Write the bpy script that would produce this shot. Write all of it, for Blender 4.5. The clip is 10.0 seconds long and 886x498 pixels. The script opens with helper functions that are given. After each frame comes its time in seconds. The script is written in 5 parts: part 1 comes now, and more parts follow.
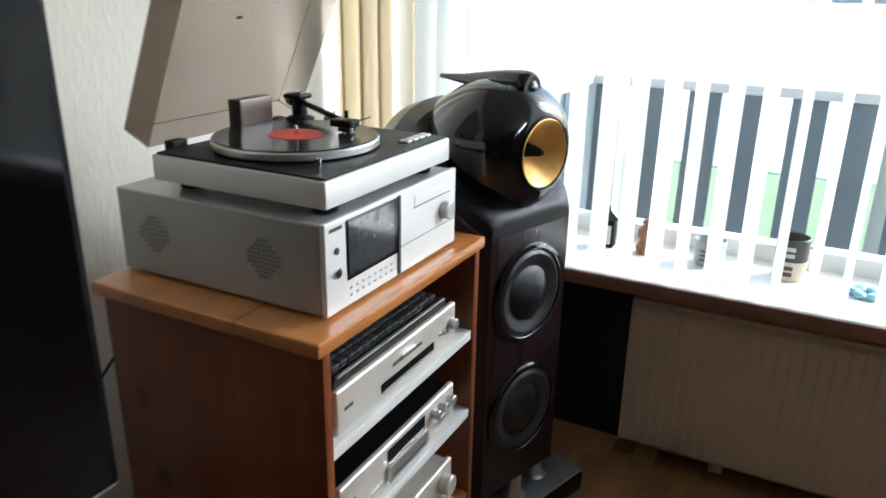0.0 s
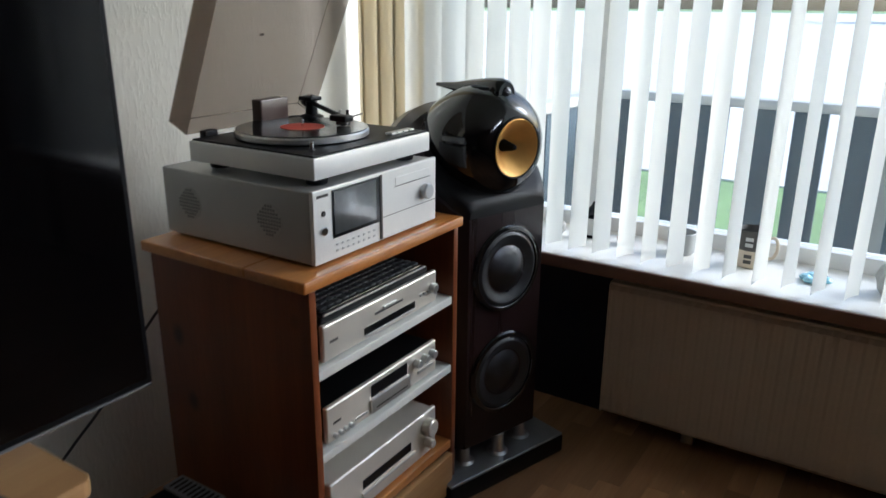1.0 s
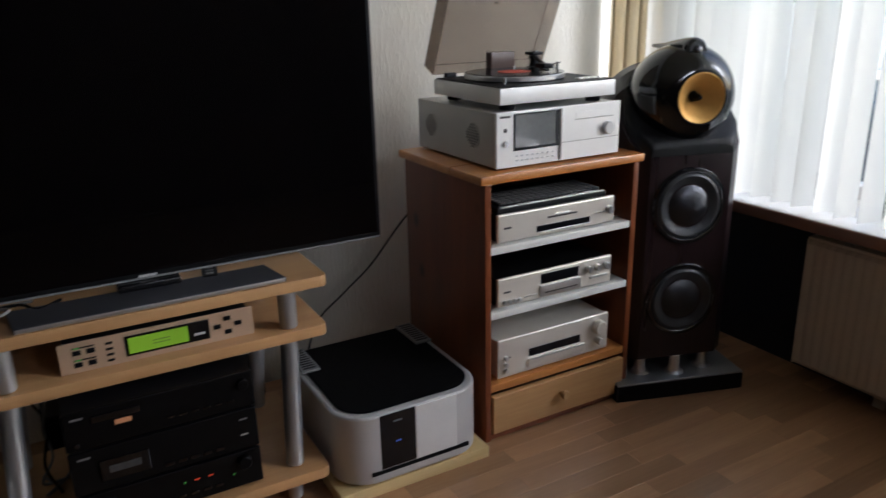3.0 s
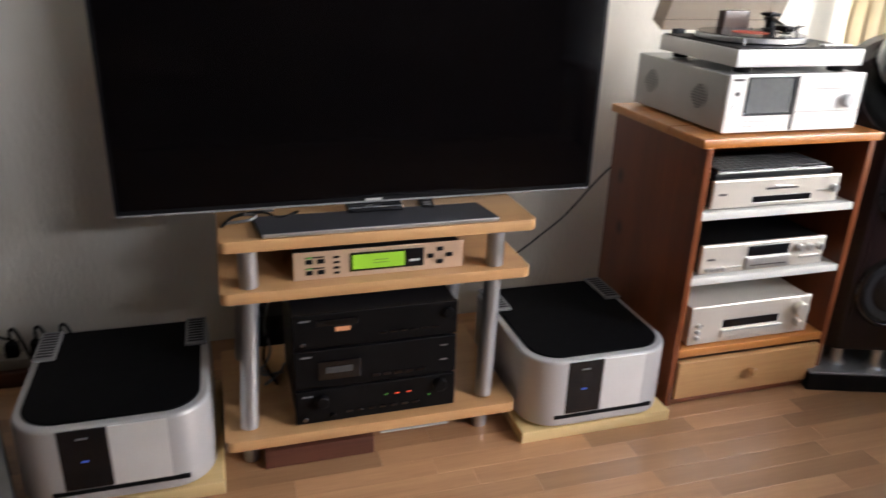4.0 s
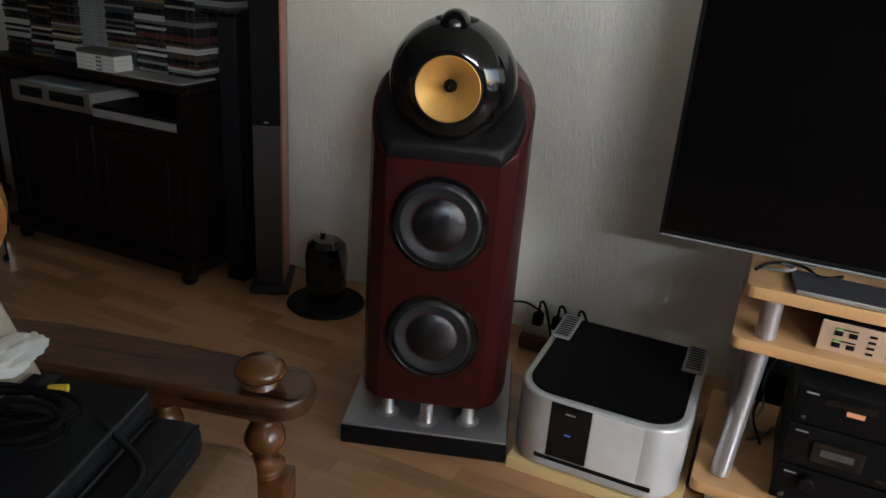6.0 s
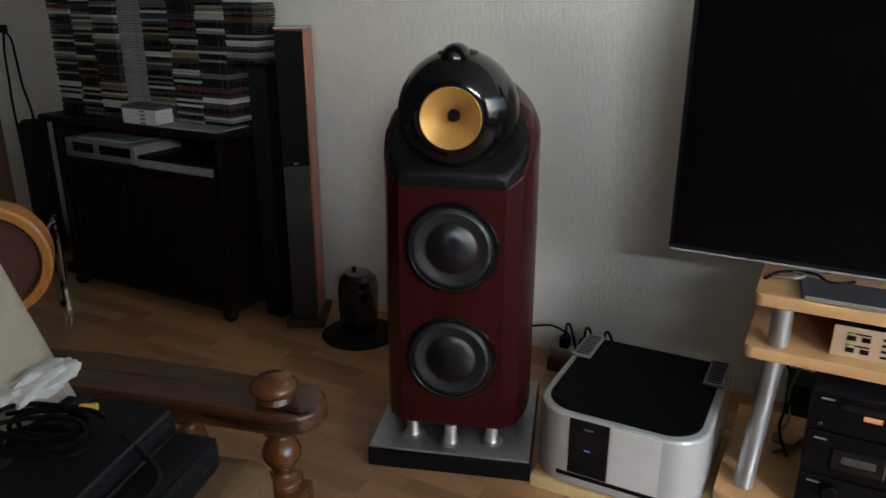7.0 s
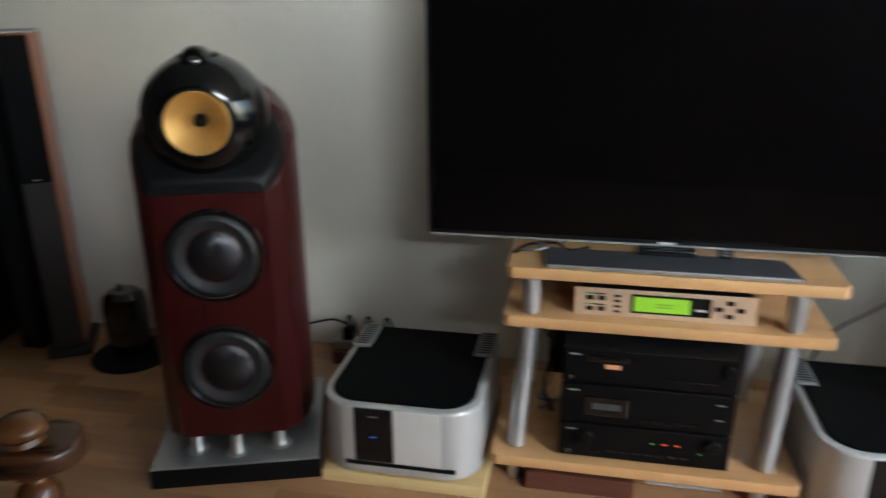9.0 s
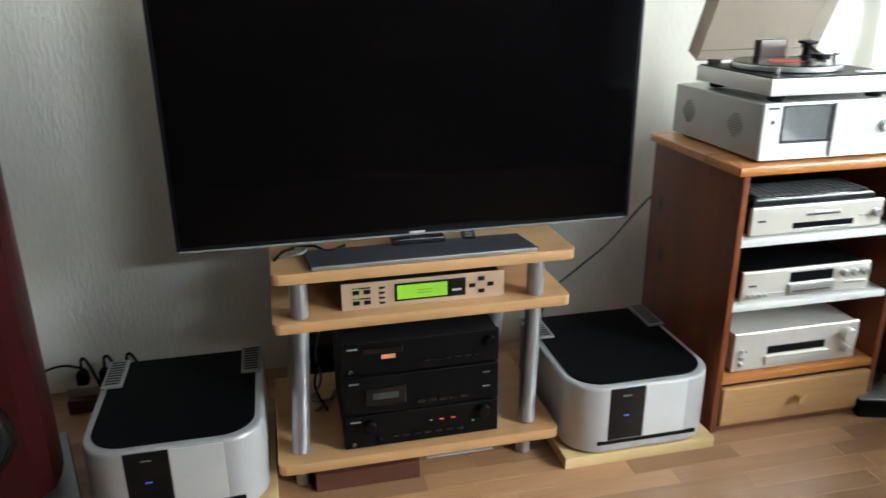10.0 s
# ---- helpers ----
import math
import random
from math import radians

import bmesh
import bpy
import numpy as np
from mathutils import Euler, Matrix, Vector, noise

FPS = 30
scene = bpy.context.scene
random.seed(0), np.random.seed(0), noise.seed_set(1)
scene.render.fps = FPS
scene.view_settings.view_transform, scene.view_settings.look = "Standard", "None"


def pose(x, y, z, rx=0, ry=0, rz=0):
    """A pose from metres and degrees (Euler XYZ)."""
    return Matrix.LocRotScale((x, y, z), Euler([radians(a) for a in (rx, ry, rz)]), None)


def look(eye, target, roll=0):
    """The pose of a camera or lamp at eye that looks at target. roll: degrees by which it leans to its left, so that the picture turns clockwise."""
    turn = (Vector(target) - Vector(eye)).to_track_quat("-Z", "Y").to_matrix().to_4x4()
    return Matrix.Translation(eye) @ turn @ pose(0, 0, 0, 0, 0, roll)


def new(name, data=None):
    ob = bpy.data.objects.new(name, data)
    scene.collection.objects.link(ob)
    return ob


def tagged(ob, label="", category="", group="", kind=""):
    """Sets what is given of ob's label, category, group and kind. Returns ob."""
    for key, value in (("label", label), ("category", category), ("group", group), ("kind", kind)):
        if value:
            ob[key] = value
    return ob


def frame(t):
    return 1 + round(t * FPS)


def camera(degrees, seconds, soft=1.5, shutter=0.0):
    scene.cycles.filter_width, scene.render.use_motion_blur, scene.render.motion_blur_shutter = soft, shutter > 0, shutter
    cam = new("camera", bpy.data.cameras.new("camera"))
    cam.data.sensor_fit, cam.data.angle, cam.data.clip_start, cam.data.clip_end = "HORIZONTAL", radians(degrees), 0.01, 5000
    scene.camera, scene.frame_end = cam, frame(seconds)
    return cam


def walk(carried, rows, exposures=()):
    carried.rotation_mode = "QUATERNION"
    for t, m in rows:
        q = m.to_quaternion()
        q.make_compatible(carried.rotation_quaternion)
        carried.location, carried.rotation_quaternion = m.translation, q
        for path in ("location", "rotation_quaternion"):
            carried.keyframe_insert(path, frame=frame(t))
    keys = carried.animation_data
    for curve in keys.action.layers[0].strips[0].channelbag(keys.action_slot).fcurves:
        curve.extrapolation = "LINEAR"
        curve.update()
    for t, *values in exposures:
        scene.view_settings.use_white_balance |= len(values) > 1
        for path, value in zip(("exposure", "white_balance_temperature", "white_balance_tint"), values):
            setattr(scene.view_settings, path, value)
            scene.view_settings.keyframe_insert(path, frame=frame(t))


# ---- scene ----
cam = camera(61.5, 10.0, shutter=0.5)
PATH = [
    (0, (1.153, 0.275, 1.354), (0.281, 1.943, 0.677), 1.0),
    (0.5, (1.315, 0.181, 1.371), (0.335, 1.774, 0.664), 1.4),
    (0.7, (1.39, 0.148, 1.374), (0.438, 1.768, 0.7), 1.0),
    (1, (1.483, 0.082, 1.354), (0.457, 1.682, 0.731), 0.5),
    (1.2, (1.58, 0.043, 1.355), (0.518, 1.576, 0.684), 0.9),
    (1.5, (1.659, -0.005, 1.339), (0.541, 1.492, 0.624), 0.7),
    (1.7, (1.766, -0.006, 1.35), (0.607, 1.46, 0.676), -0.2),
    (2, (1.888, -0.007, 1.339), (0.634, 1.426, 0.73), 1.1),
    (2.2, (2.042, 0.028, 1.312), (0.640, 1.319, 0.707), 0.1),
    (3.3, (2.201, 0.016, 1.279), (0.494, 0.827, 0.626), -0.7),
    (3.5, (2.201, -0.035, 1.272), (0.461, 0.678, 0.59), -0.2),
    (4, (2.171, -0.155, 1.288), (0.402, 0.399, 0.536), 1.9),
    (4.5, (2.163, -0.262, 1.27), (0.337, 0.003, 0.498), 2.1),
    (5, (2.167, -0.298, 1.287), (0.343, -0.454, 0.481), 2.0),
    (5.5, (2.173, -0.246, 1.272), (0.406, -0.835, 0.544), 4.0),
    (5.7, (2.184, -0.219, 1.296), (0.467, -0.928, 0.554), 5.2),
    (6.8, (2.252, -0.127, 1.300), (0.555, -0.943, 0.624), 1.1),
    (7, (2.234, -0.061, 1.288), (0.565, -0.95, 0.637), 0.1),
    (7.5, (2.234, -0.029, 1.289), (0.494, -0.76, 0.628), -0.4),
    (8, (2.233, -0.048, 1.287), (0.484, -0.755, 0.623), -0.2),
    (8.5, (2.232, -0.034, 1.291), (0.473, -0.723, 0.636), -0.3),
    (9, (2.233, 0.019, 1.307), (0.387, -0.355, 0.634), -0.5),
    (9.5, (2.215, -0.025, 1.342), (0.349, 0.082, 0.631), -0.4),
    (10, (2.246, -0.139, 1.322), (0.414, 0.279, 0.639), -0.5),
]
EXPOSURES = [(0.0, 1.9, 5200, 9), (0.5, 1.4, 5200, 9), (1.0, 1.1, 5200, 10), (1.5, 0.85, 5200, 11), (2.2, 0.9, 5250, 13), (3.5, 1.6, 5450, 16), (4.0, 2.3, 5600, 17), (4.5, 2.55, 5600, 14),
             (5.5, 2.45, 5450, 11), (7.0, 2.4, 5250, 7), (8.5, 2.4, 5250, 7), (10.0, 2.5, 5150, 3)]
walk(cam, [(t, look(eye, target, roll)) for t, eye, target, roll in PATH], EXPOSURES)

# ---- world and light ----
world = bpy.data.worlds.new("sky")
scene.world = world
world.use_nodes = True
wn = world.node_tree
sky = wn.nodes.new("ShaderNodeTexSky")
sky.sky_type = 'NISHITA'
sky.sun_disc = False
sky.sun_elevation = radians(23)
sky.sun_rotation = radians(49)
sky.dust_density = 4.0
wn.links.new(sky.outputs[0], wn.nodes["Background"].inputs[0])
wn.nodes["Background"].inputs[1].default_value = 0.15
sun_data = bpy.data.lights.new("sun", 'SUN')
sun_data.energy, sun_data.angle, sun_data.color = 1.9, radians(22), (1.0, 0.97, 0.93)
sun = new("sun", sun_data)
sun.matrix_world = look((9.0, 10.9, 5.2), (0, 3, 0))

# added fill lamp in an unseen high opening, brightens the upper west wall
fill_data = bpy.data.lights.new("east_fill", 'AREA')
fill_data.shape, fill_data.size, fill_data.size_y = 'RECTANGLE', 1.5, 0.40
fill_data.spread = radians(130)
fill_data.energy, fill_data.color = 15.0, (1.0, 0.955, 0.88)
fill = new("east_fill", fill_data)
fill.matrix_world = look((4.42, 1.25, 2.16), (0, -0.4, 2.3))


# ---- materials ----
def nodes_of(name):
    m = bpy.data.materials.new(name)
    m.use_nodes = True
    return m, m.node_tree, m.node_tree.nodes["Principled BSDF"]


def link(nt, a, b):
    nt.links.new(a, b)


def coords(nt, scale=(1, 1, 1), rot=(0, 0, 0)):
    tc = nt.nodes.new("ShaderNodeTexCoord")
    mp = nt.nodes.new("ShaderNodeMapping")
    mp.inputs["Scale"].default_value = scale
    mp.inputs["Rotation"].default_value = [radians(a) for a in rot]
    link(nt, tc.outputs["Object"], mp.inputs["Vector"])
    return mp.outputs["Vector"]


def noise_tex(nt, vec, scale, detail=4, rough=0.55, distort=0.0):
    n = nt.nodes.new("ShaderNodeTexNoise")
    n.inputs["Scale"].default_value, n.inputs["Detail"].default_value = scale, detail
    n.inputs["Roughness"].default_value, n.inputs["Distortion"].default_value = rough, distort
    link(nt, vec, n.inputs["Vector"])
    return n.outputs["Fac"]


def ramp(nt, fac, stops):
    r = nt.nodes.new("ShaderNodeValToRGB")
    els = r.color_ramp.elements
    while len(els) < len(stops):
        els.new(0.5)
    for e, (p, c) in zip(els, stops):
        e.position, e.color = p, (*c, 1)
    link(nt, fac, r.inputs[0])
    return r.outputs[0]


def bump(nt, bsdf, height, strength, dist=0.002):
    b = nt.nodes.new("ShaderNodeBump")
    b.inputs["Strength"].default_value, b.inputs["Distance"].default_value = strength, dist
    link(nt, height, b.inputs["Height"])
    link(nt, b.outputs[0], bsdf.inputs["Normal"])


def mathn(nt, op, a, b):
    n = nt.nodes.new("ShaderNodeMath")
    n.operation = op
    for i, v in enumerate((a, b)):
        if isinstance(v, (int, float)):
            n.inputs[i].default_value = v
        else:
            link(nt, v, n.inputs[i])
    return n.outputs[0]


def mixc(nt, fac, a, b, mode='MIX'):
    n = nt.nodes.new("ShaderNodeMix")
    n.data_type, n.blend_type = 'RGBA', mode
    for i, v in ((0, fac), (6, a), (7, b)):
        if isinstance(v, (int, float)):
            n.inputs[i].default_value = v
        elif isinstance(v, tuple):
            n.inputs[i].default_value = (*v, 1)
        else:
            link(nt, v, n.inputs[i])
    return n.outputs[2]


def surface(name, color, rough=0.5, metal=0.0, var=0.12, scale=30.0, bmp=0.0, coat=0.0, spec=0.5, bscale=None):
    """A plain surface with uneven tone at two scales, uneven gloss and fine relief."""
    m, nt, b = nodes_of(name)
    v = coords(nt)
    fine, coarse = noise_tex(nt, v, scale * 8, 3), noise_tex(nt, v, scale * 0.35, 4)
    f = mathn(nt, 'ADD', mathn(nt, 'MULTIPLY', fine, 0.4), mathn(nt, 'MULTIPLY', coarse, 0.6))
    dark = tuple(c * (1 - var) for c in color)
    light = tuple(min(1, c * (1 + var)) for c in color)
    link(nt, ramp(nt, f, [(0.3, dark), (0.7, light)]), b.inputs["Base Color"])
    link(nt, mathn(nt, 'ADD', rough - 0.08, mathn(nt, 'MULTIPLY', coarse, 0.16)), b.inputs["Roughness"])
    b.inputs["Metallic"].default_value = metal
    b.inputs["Coat Weight"].default_value = coat
    b.inputs["Coat Roughness"].default_value = 0.05
    b.inputs["Specular IOR Level"].default_value = spec
    if bmp:
        bump(nt, b, noise_tex(nt, v, bscale or scale * 10, 3), bmp, 0.001)
    return m


def wood(name, dark, light, axis='y', rough=0.4, coat=0.1, scale=1.0, contrast=1.0, knots=False, per_piece=0.0, island=False, spec=0.5, coat_rough=0.15):
    """Wood with long grain along one axis, broad bands of tone and fine pores."""
    m, nt, b = nodes_of(name)
    st = {'x': (0.06, 1, 1), 'y': (1, 0.06, 1), 'z': (1, 1, 0.06)}[axis]
    v = coords(nt, tuple(s * scale for s in st))
    if per_piece:
        info = nt.nodes.new("ShaderNodeNewGeometry" if island else "ShaderNodeObjectInfo")
        piece = info.outputs["Random Per Island" if island else "Random"]
        add = nt.nodes.new("ShaderNodeVectorMath")
        add.operation = 'MULTIPLY_ADD'
        link(nt, piece, add.inputs[0])
        add.inputs[1].default_value = (31, 17, 23)
        link(nt, v, add.inputs[2])
        v = add.outputs[0]
    broad = noise_tex(nt, v, 14, 3, 0.5, 0.6)
    fine = noise_tex(nt, v, 130, 4, 0.6)
    f = mathn(nt, 'ADD', mathn(nt, 'MULTIPLY', broad, 0.62), mathn(nt, 'MULTIPLY', fine, 0.38))
    lo, hi = 0.5 - 0.2 / contrast, 0.5 + 0.2 / contrast
    col = ramp(nt, f, [(max(0, lo), dark), (min(1, hi), light)])
    if knots:
        vo = nt.nodes.new("ShaderNodeTexVoronoi")
        vo.inputs["Scale"].default_value = 5.5
        link(nt, coords(nt, (1, 1, 0.7)), vo.inputs["Vector"])
        k = ramp(nt, vo.outputs["Distance"], [(0.05, (0.25, 0.2, 0.17)), (0.13, (1, 1, 1))])
        col = mixc(nt, 1.0, col, k, 'MULTIPLY')
    if per_piece:
        t = ramp(nt, piece, [(0.0, (1 - per_piece,) * 3), (1.0, (1 + per_piece * 0.4,) * 3)])
        col = mixc(nt, 1.0, col, t, 'MULTIPLY')
    link(nt, col, b.inputs["Base Color"])
    link(nt, mathn(nt, 'ADD', rough - 0.1, mathn(nt, 'MULTIPLY', broad, 0.2)), b.inputs["Roughness"])
    b.inputs["Coat Weight"].default_value = coat
    b.inputs["Coat Roughness"].default_value = coat_rough
    b.inputs["Specular IOR Level"].default_value = spec
    bump(nt, b, fine, 0.15, 0.0006)
    return m


def spun(name, color, rough, metal, aniso):
    """A cone of woven cloth whose threads run round its axis and draw the gloss into wedges."""
    m, nt, b = nodes_of(name)
    v = coords(nt)
    weave = noise_tex(nt, v, 900, 2)
    tone = noise_tex(nt, v, 40, 4)
    f = mathn(nt, 'ADD', mathn(nt, 'MULTIPLY', weave, 0.5), mathn(nt, 'MULTIPLY', tone, 0.5))
    link(nt, ramp(nt, f, [(0.3, tuple(c * 0.82 for c in color)), (0.7, color)]), b.inputs["Base Color"])
    b.inputs["Roughness"].default_value, b.inputs["Metallic"].default_value = rough, metal
    b.inputs["Anisotropic"].default_value = aniso
    tg = nt.nodes.new("ShaderNodeTangent")
    tg.direction_type, tg.axis = 'RADIAL', 'X'
    link(nt, tg.outputs[0], b.inputs["Tangent"])
    bump(nt, b, weave, 0.2, 0.0004)
    return m


def glow(name, color, strength):
    m, nt, b = nodes_of(name)
    b.inputs["Base Color"].default_value = (*[c * 0.4 for c in color], 1)
    b.inputs["Emission Color"].default_value = (*color, 1)
    b.inputs["Emission Strength"].default_value = strength
    return m


def see_through(name, color, clear, rough=0.02):
    """Thin glass or acrylic: part clear, part glossy."""
    m, nt, b = nodes_of(name)
    b.inputs["Base Color"].default_value = (*color, 1)
    b.inputs["Roughness"].default_value = rough
    tr = nt.nodes.new("ShaderNodeBsdfTransparent")
    tr.inputs[0].default_value = (*[0.55 + 0.45 * c if clear > 0.8 else min(1, c * 2.5) for c in color], 1)
    mx = nt.nodes.new("ShaderNodeMixShader")
    mx.inputs[0].default_value = clear
    link(nt, b.outputs[0], mx.inputs[1])
    link(nt, tr.outputs[0], mx.inputs[2])
    link(nt, mx.outputs[0], nt.nodes["Material Output"].inputs[0])
    return m


def plaster_paper(name):
    """Cream wallpaper with an embossed, vertically drawn relief."""
    m, nt, b = nodes_of(name)
    v = coords(nt, (1, 1, 0.22))
    relief = noise_tex(nt, v, 95, 3, 0.6, 0.5)
    tone = noise_tex(nt, coords(nt), 1.6, 4)
    link(nt, ramp(nt, tone, [(0.3, (0.72, 0.70, 0.615)), (0.7, (0.79, 0.77, 0.68))]), b.inputs["Base Color"])
    b.inputs["Roughness"].default_value = 0.85
    bump(nt, b, ramp(nt, relief, [(0.48, (0, 0, 0)), (0.62, (1, 1, 1))]), 0.32, 0.003)
    return m


def slat_cloth(name, dark=(0.84, 0.84, 0.81), light=(0.90, 0.90, 0.87), through_c=(0.93, 0.93, 0.90)):
    """Woven cloth that lets light through."""
    m, nt, b = nodes_of(name)
    v = coords(nt)
    weave = noise_tex(nt, v, 900, 2)
    link(nt, ramp(nt, weave, [(0.3, dark), (0.7, light)]), b.inputs["Base Color"])
    b.inputs["Roughness"].default_value = 0.9
    tl = nt.nodes.new("ShaderNodeBsdfTranslucent")
    tl.inputs[0].default_value = (*through_c, 1)
    mx = nt.nodes.new("ShaderNodeMixShader")
    mx.inputs[0].default_value = 0.6
    link(nt, b.outputs[0], mx.inputs[1])
    link(nt, tl.outputs[0], mx.inputs[2])
    link(nt, mx.outputs[0], nt.nodes["Material Output"].inputs[0])
    return m


def spines(name):
    """Jewel-case spines, each of its own colour, mostly pale and dark."""
    m, nt, b = nodes_of(name)
    g = nt.nodes.new("ShaderNodeObjectInfo")
    r = ramp(nt, g.outputs["Random"], [
        (0.0, (0.010, 0.010, 0.011)), (0.26, (0.10, 0.10, 0.098)), (0.34, (0.36, 0.36, 0.34)), (0.44, (0.016, 0.015, 0.015)), (0.60, (0.19, 0.19, 0.185)), (0.68, (0.035, 0.045, 0.055)),
        (0.76, (0.05, 0.032, 0.022)), (0.84, (0.17, 0.135, 0.05)), (0.88, (0.07, 0.02, 0.018)), (0.92, (0.02, 0.02, 0.02)), (0.96, (0.45, 0.45, 0.43))])
    nt.nodes[r.node.name].color_ramp.interpolation = 'CONSTANT'
    wear = noise_tex(nt, coords(nt), 45, 3)
    c = mixc(nt, ramp(nt, wear, [(0.5, (0, 0, 0)), (0.75, (0.3, 0.3, 0.3))]), r, (0.14, 0.14, 0.135))
    link(nt, c, b.inputs["Base Color"])
    b.inputs["Roughness"].default_value = 0.25
    return m


WALLPAPER = plaster_paper("cream_embossed_wallpaper")
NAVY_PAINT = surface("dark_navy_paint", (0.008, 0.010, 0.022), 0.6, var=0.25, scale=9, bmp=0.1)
# made-up dark finish for the far walls, to cut bounced light
DARK_WALL = wood("dark_brown_wall", (0.07, 0.035, 0.02), (0.14, 0.075, 0.04), 'z', 0.5)
CEILING_PAINT = surface("ceiling_paint", (0.48, 0.455, 0.40), 0.9, var=0.04, scale=6, bmp=0.2)
LAMINATE = wood("laminate_oak", (0.36, 0.185, 0.082), (0.56, 0.325, 0.16), 'y', 0.34, 0.25, 1.0, 0.9, per_piece=0.32)
LAMINATE_FAR = wood("laminate_oak_joined", (0.36, 0.185, 0.082), (0.56, 0.325, 0.16), 'y', 0.34, 0.25, 1.0, 0.9, per_piece=0.32, island=True)
SUBFLOOR = surface("dark_joint", (0.03, 0.02, 0.012), 0.8)
BEECH = wood("beech_veneer", (0.47, 0.25, 0.10), (0.60, 0.37, 0.165), 'y', 0.38, 0.2, 1.3, 0.8)
# stained pine with the shade of side and inner faces in its colour
PINE_SHADED = wood("stained_pine_shaded", (0.125, 0.032, 0.009), (0.245, 0.070, 0.020), 'z', 0.38, 0.2, 1.0, 1.0, knots=True)
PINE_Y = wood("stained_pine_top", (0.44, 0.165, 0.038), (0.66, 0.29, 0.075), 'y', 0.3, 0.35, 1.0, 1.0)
PINE_PALE = wood("pale_pine_drawer", (0.46, 0.24, 0.09), (0.62, 0.38, 0.16), 'y', 0.42, 0.1, 1.0, 0.9, knots=True)
RAW_PINE = wood("raw_pine_board", (0.62, 0.44, 0.17), (0.78, 0.60, 0.30), 'y', 0.6, 0.0, 1.0, 0.8)
OAK = wood("dark_oak", (0.026, 0.009, 0.004), (0.125, 0.046, 0.016), 'x', 0.3, 0.35, 2.6, 1.6)
OAK_TURNED = wood("turned_oak", (0.10, 0.034, 0.008), (0.21, 0.080, 0.022), 'z', 0.25, 0.5, 1.0, 1.0)
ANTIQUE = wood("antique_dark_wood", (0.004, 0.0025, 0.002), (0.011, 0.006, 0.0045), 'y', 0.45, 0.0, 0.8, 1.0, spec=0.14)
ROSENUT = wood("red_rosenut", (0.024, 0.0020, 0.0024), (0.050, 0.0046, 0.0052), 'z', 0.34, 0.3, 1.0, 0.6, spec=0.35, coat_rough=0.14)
# near-black copy of the rosenut, with the right loudspeaker's shade in its colour
ROSENUT_SHADED = wood("red_rosenut_shaded", (0.008, 0.004, 0.005), (0.019, 0.009, 0.010), 'z', 0.3, 0.2, spec=0.3)
CHERRY = wood("cherry_side", (0.30, 0.088, 0.032), (0.42, 0.15, 0.062), 'z', 0.35, 0.2)
BROWN_BOX = wood("brown_board", (0.07, 0.022, 0.012), (0.14, 0.05, 0.028), 'y', 0.5)
GLOSS_BLACK = surface("gloss_black", (0.004, 0.004, 0.0045), 0.1, var=0.2, coat=0.35, spec=0.45)
SATIN_BLACK = surface("satin_black", (0.006, 0.006, 0.007), 0.42, var=0.2, bmp=0.05, spec=0.16)
LEATHER_BLACK = surface("black_hide", (0.006, 0.006, 0.0066), 0.4, var=0.2, scale=40, bmp=0.25, bscale=500, spec=0.22)
MATT_BLACK = surface("matt_black", (0.005, 0.005, 0.005), 0.7, var=0.25, spec=0.12)
BLACK_METAL = surface("black_metal", (0.003, 0.003, 0.0033), 0.42, 0.0, var=0.2, scale=60, spec=0.14)
CLOTH_BLACK = surface("black_nylon", (0.007, 0.008, 0.010), 0.6, var=0.4, scale=14, bmp=0.6, bscale=500, spec=0.3)
RUBBER = surface("grey_rubber", (0.022, 0.024, 0.027), 0.42, var=0.2, scale=50)
WOOFER = spun("woven_carbon_cone", (0.060, 0.062, 0.070), 0.30, 0.85, 0.8)
KEVLAR = spun("yellow_woven_cone", (0.80, 0.47, 0.13), 0.4, 0.55, 0.6)
SILVER = surface("brushed_silver", (0.62, 0.62, 0.61), 0.34, 0.85, var=0.08, scale=40)
PLINTH_SILVER = surface("bead_blasted_silver", (0.42, 0.43, 0.44), 0.4, 0.75, var=0.1, scale=60, bmp=0.1)
DARK_TRIM = surface("dark_trim_metal", (0.12, 0.12, 0.125), 0.25, 0.9, var=0.1)
FOOT_GREY = surface("brushed_dark_grey", (0.085, 0.088, 0.10), 0.38, 0.6, var=0.1, scale=60)
COLUMN = surface("satin_aluminium", (0.50, 0.51, 0.52), 0.36, 0.8, var=0.06, scale=40)
CASE_SILVER = surface("silver_case", (0.78, 0.78, 0.76), 0.42, 0.2, var=0.05, scale=30)
# darker, more metallic copy of the silver case, for its shaded side
CASE_SHADED = surface("silver_case_shaded", (0.46, 0.46, 0.45), 0.42, 0.45, var=0.06, scale=30)
CHAMPAGNE = surface("champagne_front", (0.76, 0.72, 0.64), 0.36, 0.45, var=0.05, scale=40)
BRONZE = surface("bronze_front", (0.58, 0.42, 0.29), 0.42, 0.4, var=0.06, scale=40)
WHITE_SHELL = surface("pearl_white_shell", (0.54, 0.54, 0.535), 0.34, 0.25, var=0.03, scale=20, coat=0.3)
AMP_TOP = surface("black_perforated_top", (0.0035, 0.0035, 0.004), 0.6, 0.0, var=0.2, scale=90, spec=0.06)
SCREEN = surface("dark_screen", (0.0022, 0.0019, 0.0022), 0.07, var=0.1, spec=0.2)
SPEAKER_GREY = surface("dark_grey_front", (0.038, 0.034, 0.032), 0.5, var=0.12, scale=20)
# white glaze darkened in colour, as the cup stands against the bright window
CUP_SHADED = surface("white_glaze_shaded", (0.34, 0.35, 0.34), 0.3, var=0.1, scale=30)
